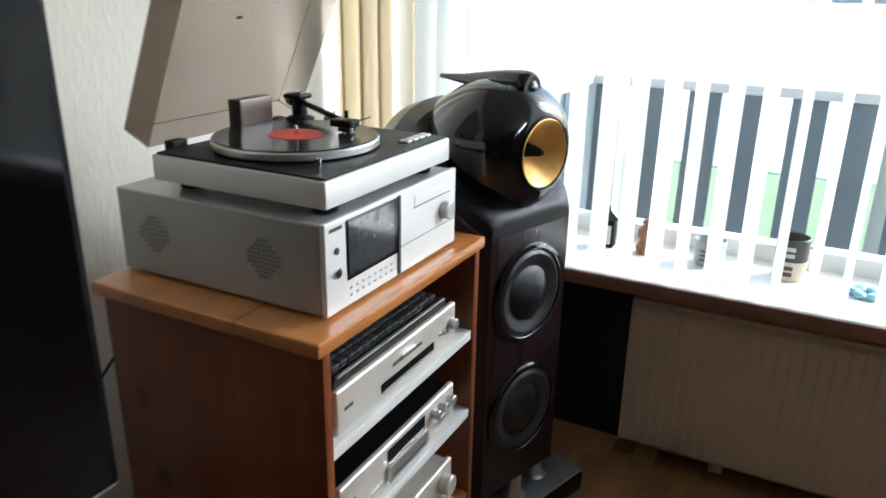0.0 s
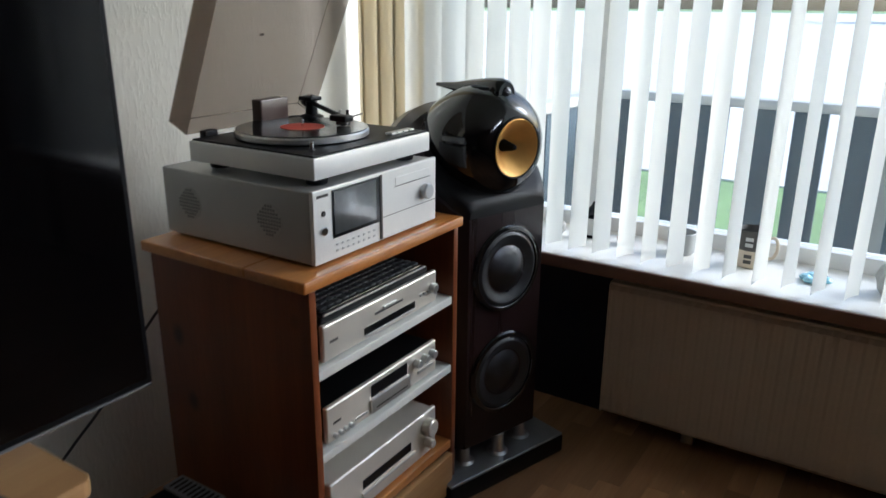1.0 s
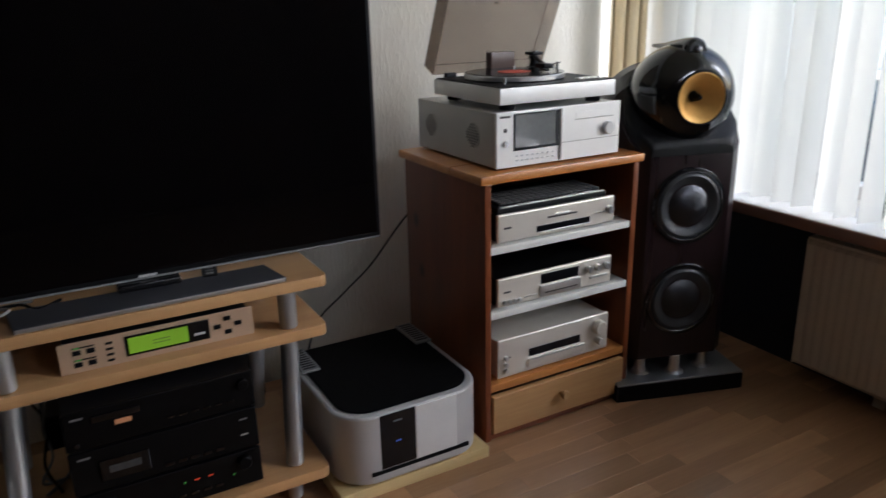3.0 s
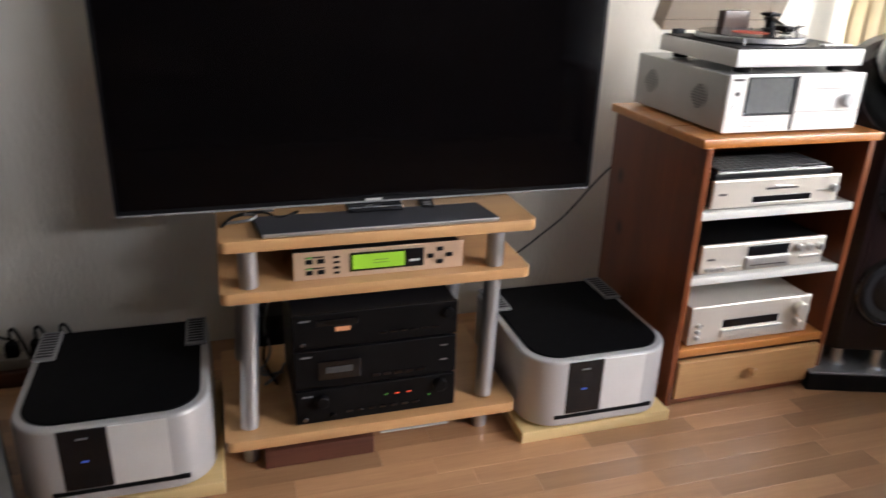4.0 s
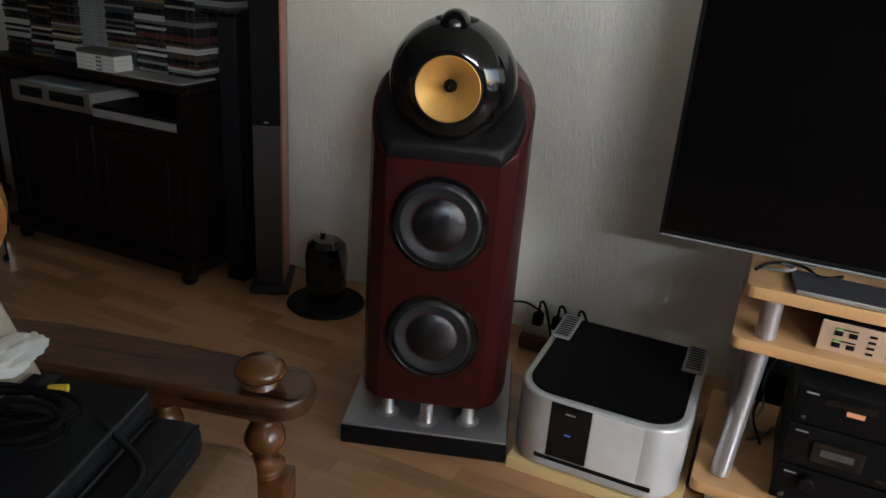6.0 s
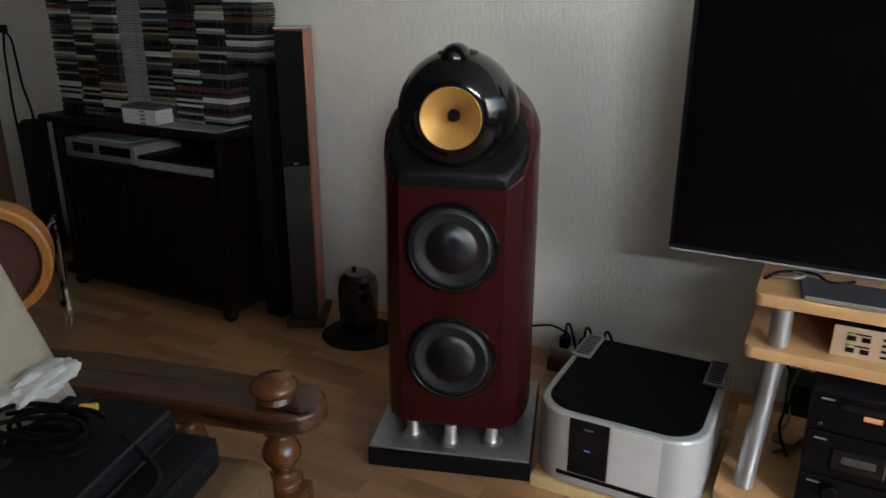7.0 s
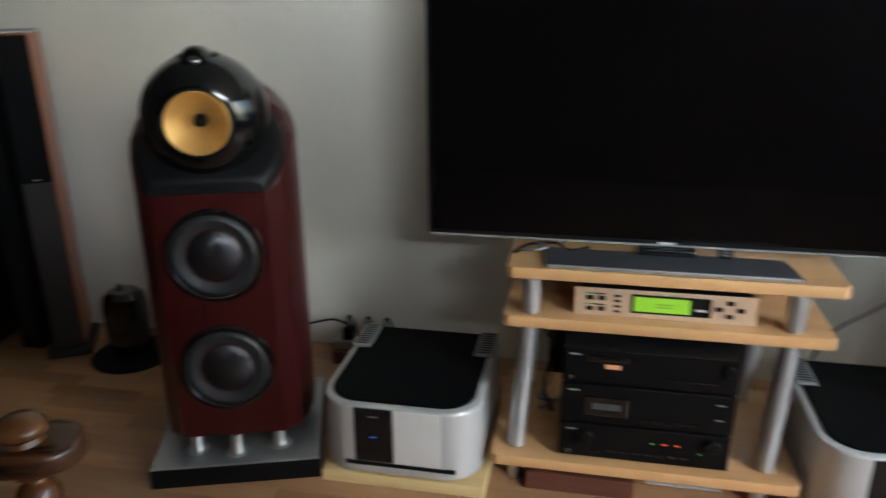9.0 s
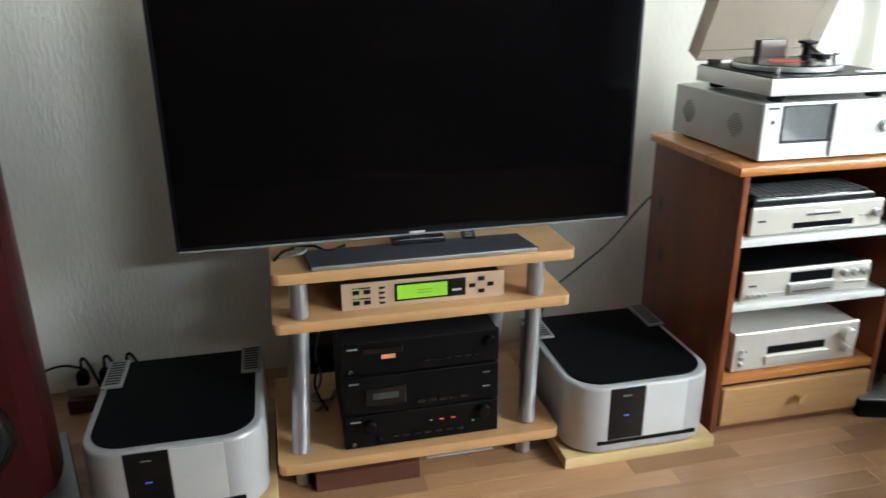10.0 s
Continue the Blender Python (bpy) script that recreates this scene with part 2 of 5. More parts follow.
KEY_GREY = surface("dark_key_plastic", (0.035, 0.036, 0.038), 0.4, var=0.15, scale=30)
GLASS_BLACK = surface("smoked_display", (0.006, 0.0065, 0.008), 0.14, var=0.1, coat=0.15, spec=0.3)
LCD_GREY = surface("grey_lcd", (0.05, 0.054, 0.056), 0.14, var=0.3, scale=8, coat=0.8)
WHITE_SHELF = surface("white_melamine", (0.72, 0.72, 0.68), 0.45, var=0.05, scale=20)
CREAM_STEEL = surface("cream_enamel", (0.58, 0.50, 0.38), 0.42, var=0.06, scale=12)
SILL_STONE = surface("pale_stone_sill", (0.74, 0.72, 0.66), 0.35, var=0.08, scale=25)
SILL_EDGE = surface("brown_sill_edge", (0.20, 0.10, 0.06), 0.5, var=0.1)
UPVC = surface("white_window_frame", (0.78, 0.78, 0.76), 0.35, var=0.04)
GLASS = see_through("window_glass", (0.9, 0.95, 0.95), 0.93)
ACRYLIC = see_through("smoked_brown_acrylic", (0.27, 0.19, 0.125), 0.9, 0.06)
SLAT = slat_cloth("white_blind_cloth")
CURTAIN = slat_cloth("tan_curtain", (0.60, 0.54, 0.40), (0.72, 0.66, 0.50), (0.70, 0.62, 0.45))
VINYL = surface("black_vinyl", (0.012, 0.012, 0.012), 0.16, var=0.2, scale=60)
RED_PAPER = surface("red_label_paper", (0.55, 0.07, 0.035), 0.6, var=0.1)
GREEN_LCD = glow("green_display", (0.50, 0.95, 0.03), 0.045)
ORANGE_LED = glow("orange_display", (1.0, 0.42, 0.18), 0.05)
RED_LED = glow("red_lamp", (1.0, 0.10, 0.03), 0.10)
GREEN_LED = glow("green_lamp", (0.25, 1.0, 0.15), 0.05)
BLUE_LED = glow("blue_lamp", (0.15, 0.25, 1.0), 0.06)
CASE_GREY = surface("clear_grey_cases", (0.22, 0.235, 0.24), 0.25, var=0.35, scale=60)
CD_SPINES = spines("cd_spines")
PRINT_WHITE = surface("pale_print", (0.55, 0.55, 0.53), 0.6, var=0.05)
PRINT_DARK = surface("dark_print", (0.06, 0.055, 0.05), 0.6, var=0.1)
DUSTY_GREY = surface("grey_plastic", (0.22, 0.22, 0.22), 0.5, var=0.15, scale=20)
GRILLE_GREY = surface("grey_perforated_plate", (0.48, 0.48, 0.46), 0.45, 0.2, var=0.06, scale=30)
CREAM_CLOTH = surface("cream_upholstery", (0.50, 0.43, 0.33), 0.9, var=0.1, scale=9, bmp=0.4, bscale=700)
VELOUR = surface("brown_velour", (0.24, 0.145, 0.07), 0.8, var=0.3, scale=9, bmp=0.4, bscale=500)
WHITE_PLASTIC = surface("white_plastic", (0.74, 0.73, 0.70), 0.4, var=0.06, scale=15)
YELLOW_PLASTIC = surface("yellow_plastic", (0.75, 0.52, 0.03), 0.4, var=0.06)
STRIP_CREAM = surface("dusty_cream_plastic", (0.34, 0.31, 0.25), 0.5, var=0.15, scale=20)
CHROME = surface("chrome", (0.75, 0.75, 0.76), 0.12, 1.0, var=0.05)
GRASS = surface("lawn", (0.24, 0.36, 0.13), 0.9, var=0.4, scale=3, bmp=0.5)
# very pale, so that the ground outside brightens the window view
PALE_GROUND = surface("pale_ground", (0.84, 0.80, 0.71), 0.85, var=0.15, scale=5)
BLUE_BOARD = surface("blue_grey_boards", (0.045, 0.075, 0.105), 0.55, var=0.2, scale=8)
PALE_RAIL = surface("pale_rail", (0.62, 0.60, 0.55), 0.6, var=0.1)
BRICK_FAR = surface("pale_brick_facade", (0.5, 0.44, 0.38), 0.9, var=0.15, scale=4)
# roof lightened in colour for distance haze
ROOF_HAZED = surface("grey_roof_hazed", (0.45, 0.43, 0.42), 0.8, var=0.15, scale=4)
STONE_WHITE = surface("white_stone", (0.5, 0.49, 0.46), 0.8, var=0.2, scale=30, bmp=0.8, bscale=90)
SMOKE_BROWN = surface("dark_brown_plastic", (0.05, 0.026, 0.02), 0.3, var=0.2)
TERRA = surface("brown_glaze", (0.25, 0.11, 0.05), 0.3, var=0.4, scale=40)
BLUE_GLASS = surface("pale_blue_trinket", (0.35, 0.6, 0.7), 0.15, var=0.2, scale=40)


# ---- mesh helpers ----
def part(name, bm, material, parent=None, label="", m=None, smooth=True, sharp=32):
    """Links a bmesh as one mesh object, under a thing or a part."""
    me = bpy.data.meshes.new(name)
    bmesh.ops.recalc_face_normals(bm, faces=bm.faces)
    if m is not None:
        bm.transform(m)
    # smooth shading, with broad flat faces kept flat beside their narrow bevels
    for f in bm.faces:
        f.smooth = smooth
    if smooth:
        for e in bm.edges:
            if len(e.link_faces) == 2:
                a, b = sorted(f.calc_area() for f in e.link_faces)
                turn = e.calc_face_angle(0.0)
                e.smooth = not (turn > radians(sharp) or (b > 25 * a and turn > radians(9)))
    bm.to_mesh(me)
    bm.free()
    me.materials.append(material)
    ob = new(name, me)
    if parent is not None:
        ob.parent = parent
    if label:
        tagged(ob, label)
    return ob


def thing(name, m, label, category, group="", kind=""):
    ob = new(name)
    ob.empty_display_size = 0.05
    ob.matrix_basis = m
    return tagged(ob, label, category, group, kind)


def box(x0, x1, y0, y1, z0, z1, bev=0.0, seg=2, bm=None):
    bm = bm or bmesh.new()
    g = bmesh.ops.create_cube(bm, size=1)["verts"]
    for v in g:
        v.co = Vector((x0 + (v.co.x + 0.5) * (x1 - x0), y0 + (v.co.y + 0.5) * (y1 - y0), z0 + (v.co.z + 0.5) * (z1 - z0)))
    if bev:
        es = list({e for v in g for e in v.link_edges})
        bmesh.ops.bevel(bm, geom=es, offset=bev, segments=seg, profile=0.5, affect='EDGES', clamp_overlap=True)
    return bm


def lathe(profile, n=32, m=None, bm=None):
    """Turns (radius, height) points round the z axis."""
    bm = bm or bmesh.new()
    rings = []
    for r, z in profile:
        if r < 1e-6:
            rings.append([bm.verts.new((0, 0, z))])
        else:
            rings.append([bm.verts.new((r * math.cos(2 * math.pi * i / n), r * math.sin(2 * math.pi * i / n), z)) for i in range(n)])
    for a, b in zip(rings, rings[1:]):
        for i in range(n):
            j = (i + 1) % n
            q = [a[i % len(a)], a[j % len(a)], b[j % len(b)], b[i % len(b)]]
            q = list(dict.fromkeys(q))
            if len(q) > 2:
                bm.faces.new(q)
    if m is not None:
        bmesh.ops.transform(bm, matrix=m, verts=[v for r in rings for v in r])
    return bm


def rod(p, q, r, n=16, bm=None, cap=0.0):
    """A round bar from p to q."""
    p, q = Vector(p), Vector(q)
    d = q - p
    m = Matrix.Translation(p) @ d.to_track_quat('Z', 'Y').to_matrix().to_4x4()
    c = min(cap or r * 0.12, d.length * 0.4)
    return lathe([(0, 0), (r - c, 0), (r, c), (r, d.length - c), (r - c, d.length), (0, d.length)], n, m, bm)


def prism(outline, z0, z1, bev=0.0, m=None, seg=2):
    """An upright block over a flat outline."""
    bm = bmesh.new()
    f = bm.faces.new([bm.verts.new((x, y, z0)) for x, y in outline])
    top = bmesh.ops.extrude_face_region(bm, geom=[f])["geom"]
    vs = [v for v in top if isinstance(v, bmesh.types.BMVert)]
    bmesh.ops.translate(bm, verts=vs, vec=(0, 0, z1 - z0))
    if bev:
        es = [e for e in bm.edges if abs(e.verts[0].co.z - e.verts[1].co.z) < 1e-6]
        bmesh.ops.bevel(bm, geom=es, offset=bev, segments=seg, profile=0.5, affect='EDGES', clamp_overlap=True)
    if m is not None:
        bm.transform(m)
    return bm


def round_rect(x0, x1, y0, y1, radii, n=8):
    """Outline with a radius for each corner: (x0,y0), (x1,y0), (x1,y1), (x0,y1)."""
    pts = []
    for (cx, cy, sx, sy, a0), r in zip(((x0, y0, 1, 1, 180), (x1, y0, -1, 1, 270), (x1, y1, -1, -1, 0), (x0, y1, 1, -1, 90)), radii):
        if r <= 0:
            pts.append((cx, cy))
            continue
        for i in range(n + 1):
            a = radians(a0 + 90 * i / n)
            pts.append((cx + sx * r + r * math.cos(a), cy + sy * r + r * math.sin(a)))
    return pts


def tube(points, r, n=8, bm=None, steps=6):
    """A cable along a smooth line through the points."""
    bm = bm or bmesh.new()
    P = [Vector(p) for p in points]
    P = [P[0] * 2 - P[1]] + P + [P[-1] * 2 - P[-2]]
    line = []
    for i in range(1, len(P) - 2):
        for k in range(steps):
            t = k / steps
            a, b, c, d = P[i - 1:i + 3]
            line.append(0.5 * (2 * b + (c - a) * t + (2 * a - 5 * b + 4 * c - d) * t * t + (3 * b - a - 3 * c + d) * t ** 3))
    line.append(P[-2])
    prev = None
    for i, p in enumerate(line):
        d = (line[min(i + 1, len(line) - 1)] - line[max(i - 1, 0)]).normalized()
        side = d.cross(Vector((0.13, 0.21, 0.97))).normalized()
        up = side.cross(d)
        ring = [bm.verts.new(p + r * (math.cos(2 * math.pi * k / n) * side + math.sin(2 * math.pi * k / n) * up)) for k in range(n)]
        if prev:
            for k in range(n):
                bm.faces.new((prev[k], prev[(k + 1) % n], ring[(k + 1) % n], ring[k]))
        else:
            bm.faces.new(ring)
        prev = ring
    bm.faces.new(prev)
    return bm


FRONT = pose(0, 0, 0, 0, 90, 0)  # turns a lathe's z axis to +x

# ---- room ----
WX, EX, SY, NY, H = -0.22, 3.55, -4.1, 2.34, 2.5
WIN_X0, WIN_X1, WIN_Z0, WIN_Z1 = -0.20, 3.3, 0.585, 2.3


def structure(name, bm, material, label, category):
    return tagged(part(name, bm, material), label, category, kind="structure")


structure("wall_west", box(WX - 0.15, WX, SY - 0.15, NY + 0.3, -0.1, H), WALLPAPER, "cream embossed wallpaper on the wall behind the television", "wall")
# deep high opening added; its sill cuts the fill off low things
wall_e = structure("wall_east", box(EX, EX + 1.0, SY - 0.15, NY + 0.3, -0.1, 1.92), DARK_WALL, "wall kept dark brown against bounced light, with an added high opening", "wall")
for b in (box(EX, EX + 1.0, SY - 0.15, NY + 0.3, 2.4, H), box(EX, EX + 1.0, SY - 0.15, 0.45, 1.9205, 2.3995), box(EX, EX + 1.0, 2.05, NY + 0.3, 1.9205, 2.3995)):
    part("wall_panel", b, DARK_WALL, wall_e)
# unseen window frame, added round the fill lamp
added_win = thing("added_window", pose(EX + 0.78, 0, 0), "added high white-framed window, unseen behind the camera", "window", kind="structure")
for a, b in ((1.921, 1.96), (2.35, 2.399)):
    part("frame_rail", box(-0.03, 0.03, 0.451, 2.049, a, b, 0.004), UPVC, added_win)
for y in (0.451, 1.225, 1.999):
    part("frame_stile", box(-0.03, 0.03, y, y + 0.05, 1.9605, 2.3495, 0.004), UPVC, added_win)
structure("wall_south", box(WX, EX, SY - 0.15, SY, -0.1, H), DARK_WALL, "wall kept dark brown against bounced light, beyond the dark sideboard", "wall")
wall_n = structure("wall_north", box(WX, WIN_X0, NY, NY + 0.3, -0.1, H), WALLPAPER, "wall with the wide window and dark space below", "wall")
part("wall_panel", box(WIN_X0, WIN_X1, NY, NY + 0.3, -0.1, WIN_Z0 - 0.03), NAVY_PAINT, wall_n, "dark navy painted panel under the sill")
for b in (box(WIN_X0, WIN_X1, NY, NY + 0.3, WIN_Z1, H), box(WIN_X1, EX, NY, NY + 0.3, -0.1, H)):
    part("wall_panel", b, WALLPAPER, wall_n)
structure("ceiling", box(WX - 0.15, EX + 1.0, SY - 0.15, NY + 0.3, H, H + 0.12), CEILING_PAINT, "plain beige painted ceiling", "ceiling")
floor = structure("floor", box(WX, EX, SY, NY, -0.1, -0.008), SUBFLOOR, "orange-brown oak laminate floor in long boards", "floor")

# window: frame, panes, sill
win = thing("window_1", pose(0, NY + 0.2, 0), "wide white-framed window over a pale sill", "window", kind="structure")
for a, b, c, d in ((WIN_X0, WIN_X1, WIN_Z0, WIN_Z0 + 0.07), (WIN_X0, WIN_X1, WIN_Z1 - 0.07, WIN_Z1)):
    part("frame_rail", box(a, b, -0.03, 0.04, c, d, 0.006), UPVC, win)
mull = [WIN_X0, 0.52, 1.95, WIN_X1 - 0.06]
for x in mull:
    part("frame_stile", box(x, x + 0.06, -0.03, 0.04, WIN_Z0 + 0.07, WIN_Z1 - 0.07, 0.006), UPVC, win)
for a, b in zip(mull, mull[1:]):
    pane = part("pane", box(a + 0.06, b, -0.002, 0.004, WIN_Z0 + 0.07, WIN_Z1 - 0.07), GLASS, win)
    pane.visible_shadow = False
sill = structure("window_sill", box(-0.05, WIN_X1, 2.165, NY + 0.17, 0.577, 0.605, 0.004), SILL_STONE, "pale stone window sill with small ornaments", "sill")
part("sill_edge", box(-0.05, WIN_X1, 2.155, 2.1645, 0.565, 0.604, 0.003), SILL_EDGE, sill, "brown front edge")

# vertical blinds
blind = thing("vertical_blind", pose(0, 2.215, 0), "white vertical cloth blind with slats turned half open", "blind")
part("head_rail", box(-0.02, WIN_X1, -0.025, 0.025, 2.36, 2.40, 0.004), UPVC, blind)


def slat_mesh():
    bm = bmesh.new()
    w, rows = 0.082, ((0.622, 0), (2.36, 0))
    cols = [(-w / 2 + w * i / 4, 0.006 * (1 - (i / 2 - 1) ** 2)) for i in range(5)]
    grid = [[bm.verts.new((x, y, z)) for x, y in cols] for z, _ in rows]
    for i in range(4):
        bm.faces.new((grid[0][i], grid[0][i + 1], grid[1][i + 1], grid[1][i]))
    bmesh.ops.solidify(bm, geom=bm.faces[:], thickness=0.0008)
    return bm


first = part("slat", slat_mesh(), SLAT, blind)
SLAT_PITCH, SLAT_TURN = 0.0783, 72
first.matrix_basis = pose(-0.006, 0, 0, 0, 0, SLAT_TURN)
rnd = random.Random(5)
for i in range(1, 43):
    s = first.copy()
    scene.collection.objects.link(s)
    turn = SLAT_TURN + rnd.uniform(-4, 4) - (30 if i < 3 else 0)
    s.matrix_basis = pose(-0.006 + SLAT_PITCH * i, rnd.uniform(-0.003, 0.003), 0, rnd.uniform(-0.25, 0.25), rnd.uniform(-0.3, 0.3), turn)

# curtain in the corner
cb = bmesh.new()
prev = None
for i in range(61):
    u = i / 60
    x = WX + 0.03 + 0.2 * u + 0.012 * math.sin(u * 26)
    y = 2.13 + 0.11 * u + 0.016 * math.sin(u * 26 + 1.2)
    col = [cb.verts.new((x, y + 0.004 * math.sin(z * 5 + u * 9), z)) for z in (0.03, 0.6, 1.2, 1.8, 2.4)]
    if prev:
        for k in range(4):
            cb.faces.new((prev[k], col[k], col[k + 1], prev[k + 1]))
    prev = col
bmesh.ops.solidify(cb, geom=cb.faces[:], thickness=0.002)
tagged(part("curtain", cb, CURTAIN), "tan cloth curtain gathered in the corner by the window", "curtain")

# radiator
rad = thing("radiator", pose(0.745, 2.215, 0), "cream enamelled panel radiator under the window", "radiator")
RW = 2.2
bm = bmesh.new()
ribs, prev = 66, None
for i in range(ribs * 4 + 1):
    x = RW * i / (ribs * 4)
    k = i % 4
    y = 0.0 if k in (0, 1) else 0.003
    col = [bm.verts.new((x, 0.012, 0.07)), bm.verts.new((x, y, 0.085)), bm.verts.new((x, y, 0.505)), bm.verts.new((x, 0.012, 0.522))]
    if prev:
        for j in range(3):
            bm.faces.new((prev[j], col[j], col[j + 1], prev[j + 1]))
    prev = col
part("ribbed_face", bm, CREAM_STEEL, rad, smooth=False)
part("panel_body", box(0, RW, 0.0125, 0.075, 0.072, 0.52, 0.006), CREAM_STEEL, rad)
part("top_grille", box(-0.004, RW, 0.0, 0.08, 0.5225, 0.532, 0.003), CREAM_STEEL, rad)
part("side_cover", box(-0.006, -0.0005, 0.0, 0.08, 0.07, 0.522, 0.002), CREAM_STEEL, rad)
for x in (0.25, 1.9):
    part("bracket", box(x, x + 0.04, 0.0755, 0.124, 0.0, 0.45, 0.003), CREAM_STEEL, rad)


# ---- loudspeakers ----
def ring_points(w, zs, zt, z0, n_exp, n=14):
    """Front-view outline of the cabinet: straight sides, a domed top."""
    pts = [(-w, z0), (-w, z0 + 0.02)]
    for i in range(2 * n + 1):
        a = math.pi * (1 - i / (2 * n))
        c, s = math.cos(a), math.sin(a)
        y = w * math.copysign(abs(c) ** (2 / n_exp), c)
        z = zs + (zt - zs) * abs(s) ** (2 / n_exp)
        pts.append((y, z))
    pts += [(w, z0 + 0.02), (w, z0)]
    return pts


def loudspeaker(m, label, veneer):
    t = thing("floor_standing_loudspeaker", m, label, "loudspeaker", "pair of floor-standing loudspeakers")
    part("base", box(-0.46, 0, -0.2315, 0.2315, 0.0, 0.058, 0.006), SATIN_BLACK, t)
    part("base_plate", box(-0.458, -0.002, -0.229, 0.229, 0.0585, 0.066, 0.003), PLINTH_SILVER, t, "silver top plate of the base")
    for x, y in ((-0.085, -0.115), (-0.06, 0.0), (-0.085, 0.115), (-0.33, -0.08), (-0.33, 0.08)):
        part("column", lathe([(0.0, 0.0665), (0.034, 0.0665), (0.024, 0.072), (0.0185, 0.085), (0.0175, 0.128), (0, 0.128)], 20, pose(x, y, 0)), SILVER, t)
    # cabinet lofted from front to back
    # depth, half width, shoulder height, top height, squareness
    slices = [(-0.0505, 0.140, 0.810, 0.819, 16), (-0.088, 0.180, 0.840, 0.852, 12), (-0.14, 0.199, 0.875, 0.905, 5),
              (-0.19, 0.208, 0.905, 0.975, 3.2), (-0.24, 0.210, 0.92, 1.04, 2.4), (-0.30, 0.208, 0.92, 1.085, 2), (-0.36, 0.200, 0.915, 1.088, 2),
              (-0.43, 0.170, 0.90, 1.065, 2), (-0.48, 0.142, 0.89, 1.02, 2), (-0.53, 0.105, 0.87, 0.97, 2), (-0.56, 0.06, 0.85, 0.90, 2)]
    bm = bmesh.new()
    prev = None
    for d, w, zs, zt, ne in slices:
        ringv = [bm.verts.new((d, y, z)) for y, z in ring_points(w, zs, zt, 0.128, ne)]
        if prev:
            for i in range(len(ringv)):
                j = (i + 1) % len(ringv)
                bm.faces.new((prev[i], prev[j], ringv[j], ringv[i]))
        else:
            bm.faces.new(ringv)
        prev = ringv
    bm.faces.new(prev[::-1])
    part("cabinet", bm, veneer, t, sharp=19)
    # black hide top in front of the arch
    bm = bmesh.new()
    prev = None
    for d, w, zt in ((-0.049, 0.1385, 0.846), (-0.052, 0.1415, 0.857), (-0.060, 0.148, 0.868), (-0.085, 0.169, 0.888), (-0.12, 0.187, 0.916), (-0.16, 0.188, 0.948), (-0.20, 0.176, 0.982), (-0.24, 0.15, 1.01)):
        ringv = [bm.verts.new((d, y, z)) for y, z in ((-w, 0.8205), (-w, zt - 0.018), (-w + 0.004, zt - 0.008), (-w + 0.014, zt - 0.002), (-w + 0.035, zt), (0, zt + 0.002),
                                                      (w - 0.035, zt), (w - 0.014, zt - 0.002), (w - 0.004, zt - 0.008), (w, zt - 0.018), (w, 0.8205))]
        if prev:
            for i in range(len(ringv)):
                j = (i + 1) % len(ringv)
                bm.faces.new((prev[i], prev[j], ringv[j], ringv[i]))
        else:
            bm.faces.new(ringv)
        prev = ringv
    bm.faces.new(prev[::-1])
    part("top_cover", bm, LEATHER_BLACK, t, "black hide cover under the head")
    # woofers
    for z in (0.656, 0.336):
        at = pose(-0.052, 0, z) @ FRONT @ Matrix.Scale(1.06, 4)
        part("woofer_ring", lathe([(0.100, 0.0005), (0.118, 0.0005), (0.1195, 0.004), (0.116, 0.009), (0.106, 0.0095), (0.104, 0.003), (0.100, 0.0005)], 48, at), GLOSS_BLACK, t)
        w = part("woofer", lathe([(0.0, 0.000), (0.012, -0.0006), (0.024, -0.0026), (0.036, -0.006), (0.048, -0.0105), (0.058, -0.0155), (0.066, -0.020), (0.068, -0.0185)], 48, at @ pose(0, 0, 0.02)), WOOFER, t)
        part("surround", lathe([(0.068, 0.002), (0.076, 0.0035), (0.084, 0.0085), (0.093, 0.0105), (0.100, 0.0075), (0.104, 0.003)], 48, at), RUBBER, w)
        part("trim_ring", lathe([(0.1042, 0.0092), (0.1055, 0.0108), (0.1075, 0.0104)], 48, at), DARK_TRIM, w)
    # head: a tear drop with its tail to the back
    prof = [(0.0, -0.056), (0.0775, -0.056), (0.0785, 0.0), (0.084, 0.0), (0.104, -0.009), (0.130, -0.030), (0.147, -0.06), (0.157, -0.10), (0.158, -0.13), (0.152, -0.17), (0.136, -0.22),
            (0.112, -0.27), (0.083, -0.32), (0.054, -0.36), (0.027, -0.39), (0.0, -0.40)]
    head_at = pose(-0.03, 0, 0.998) @ FRONT
    hd = part("head", lathe(prof, 56, head_at), GLOSS_BLACK, t, "gloss black tear-drop head")
    part("midrange_cone", lathe([(0.015, -0.052), (0.026, -0.042), (0.042, -0.027), (0.058, -0.0125), (0.071, -0.001), (0.0755, 0.002), (0.0772, 0.001)], 56, head_at @ pose(0, 0, 0.002)), KEVLAR, hd, "yellow woven midrange cone")
    part("phase_plug", lathe([(0.0, -0.004), (0.006, -0.007), (0.010, -0.018), (0.014, -0.042), (0.017, -0.054)], 24, head_at @ pose(0, 0, 0.003)), MATT_BLACK, hd)
    part("cone_trim", lathe([(0.0774, 0.001), (0.080, 0.004), (0.0835, 0.0006)], 56, head_at @ pose(0, 0, 0.001)), SATIN_BLACK, hd)
    tw_at = pose(-0.072, 0, 1.136) @ Matrix.Scale(1.35, 4) @ FRONT
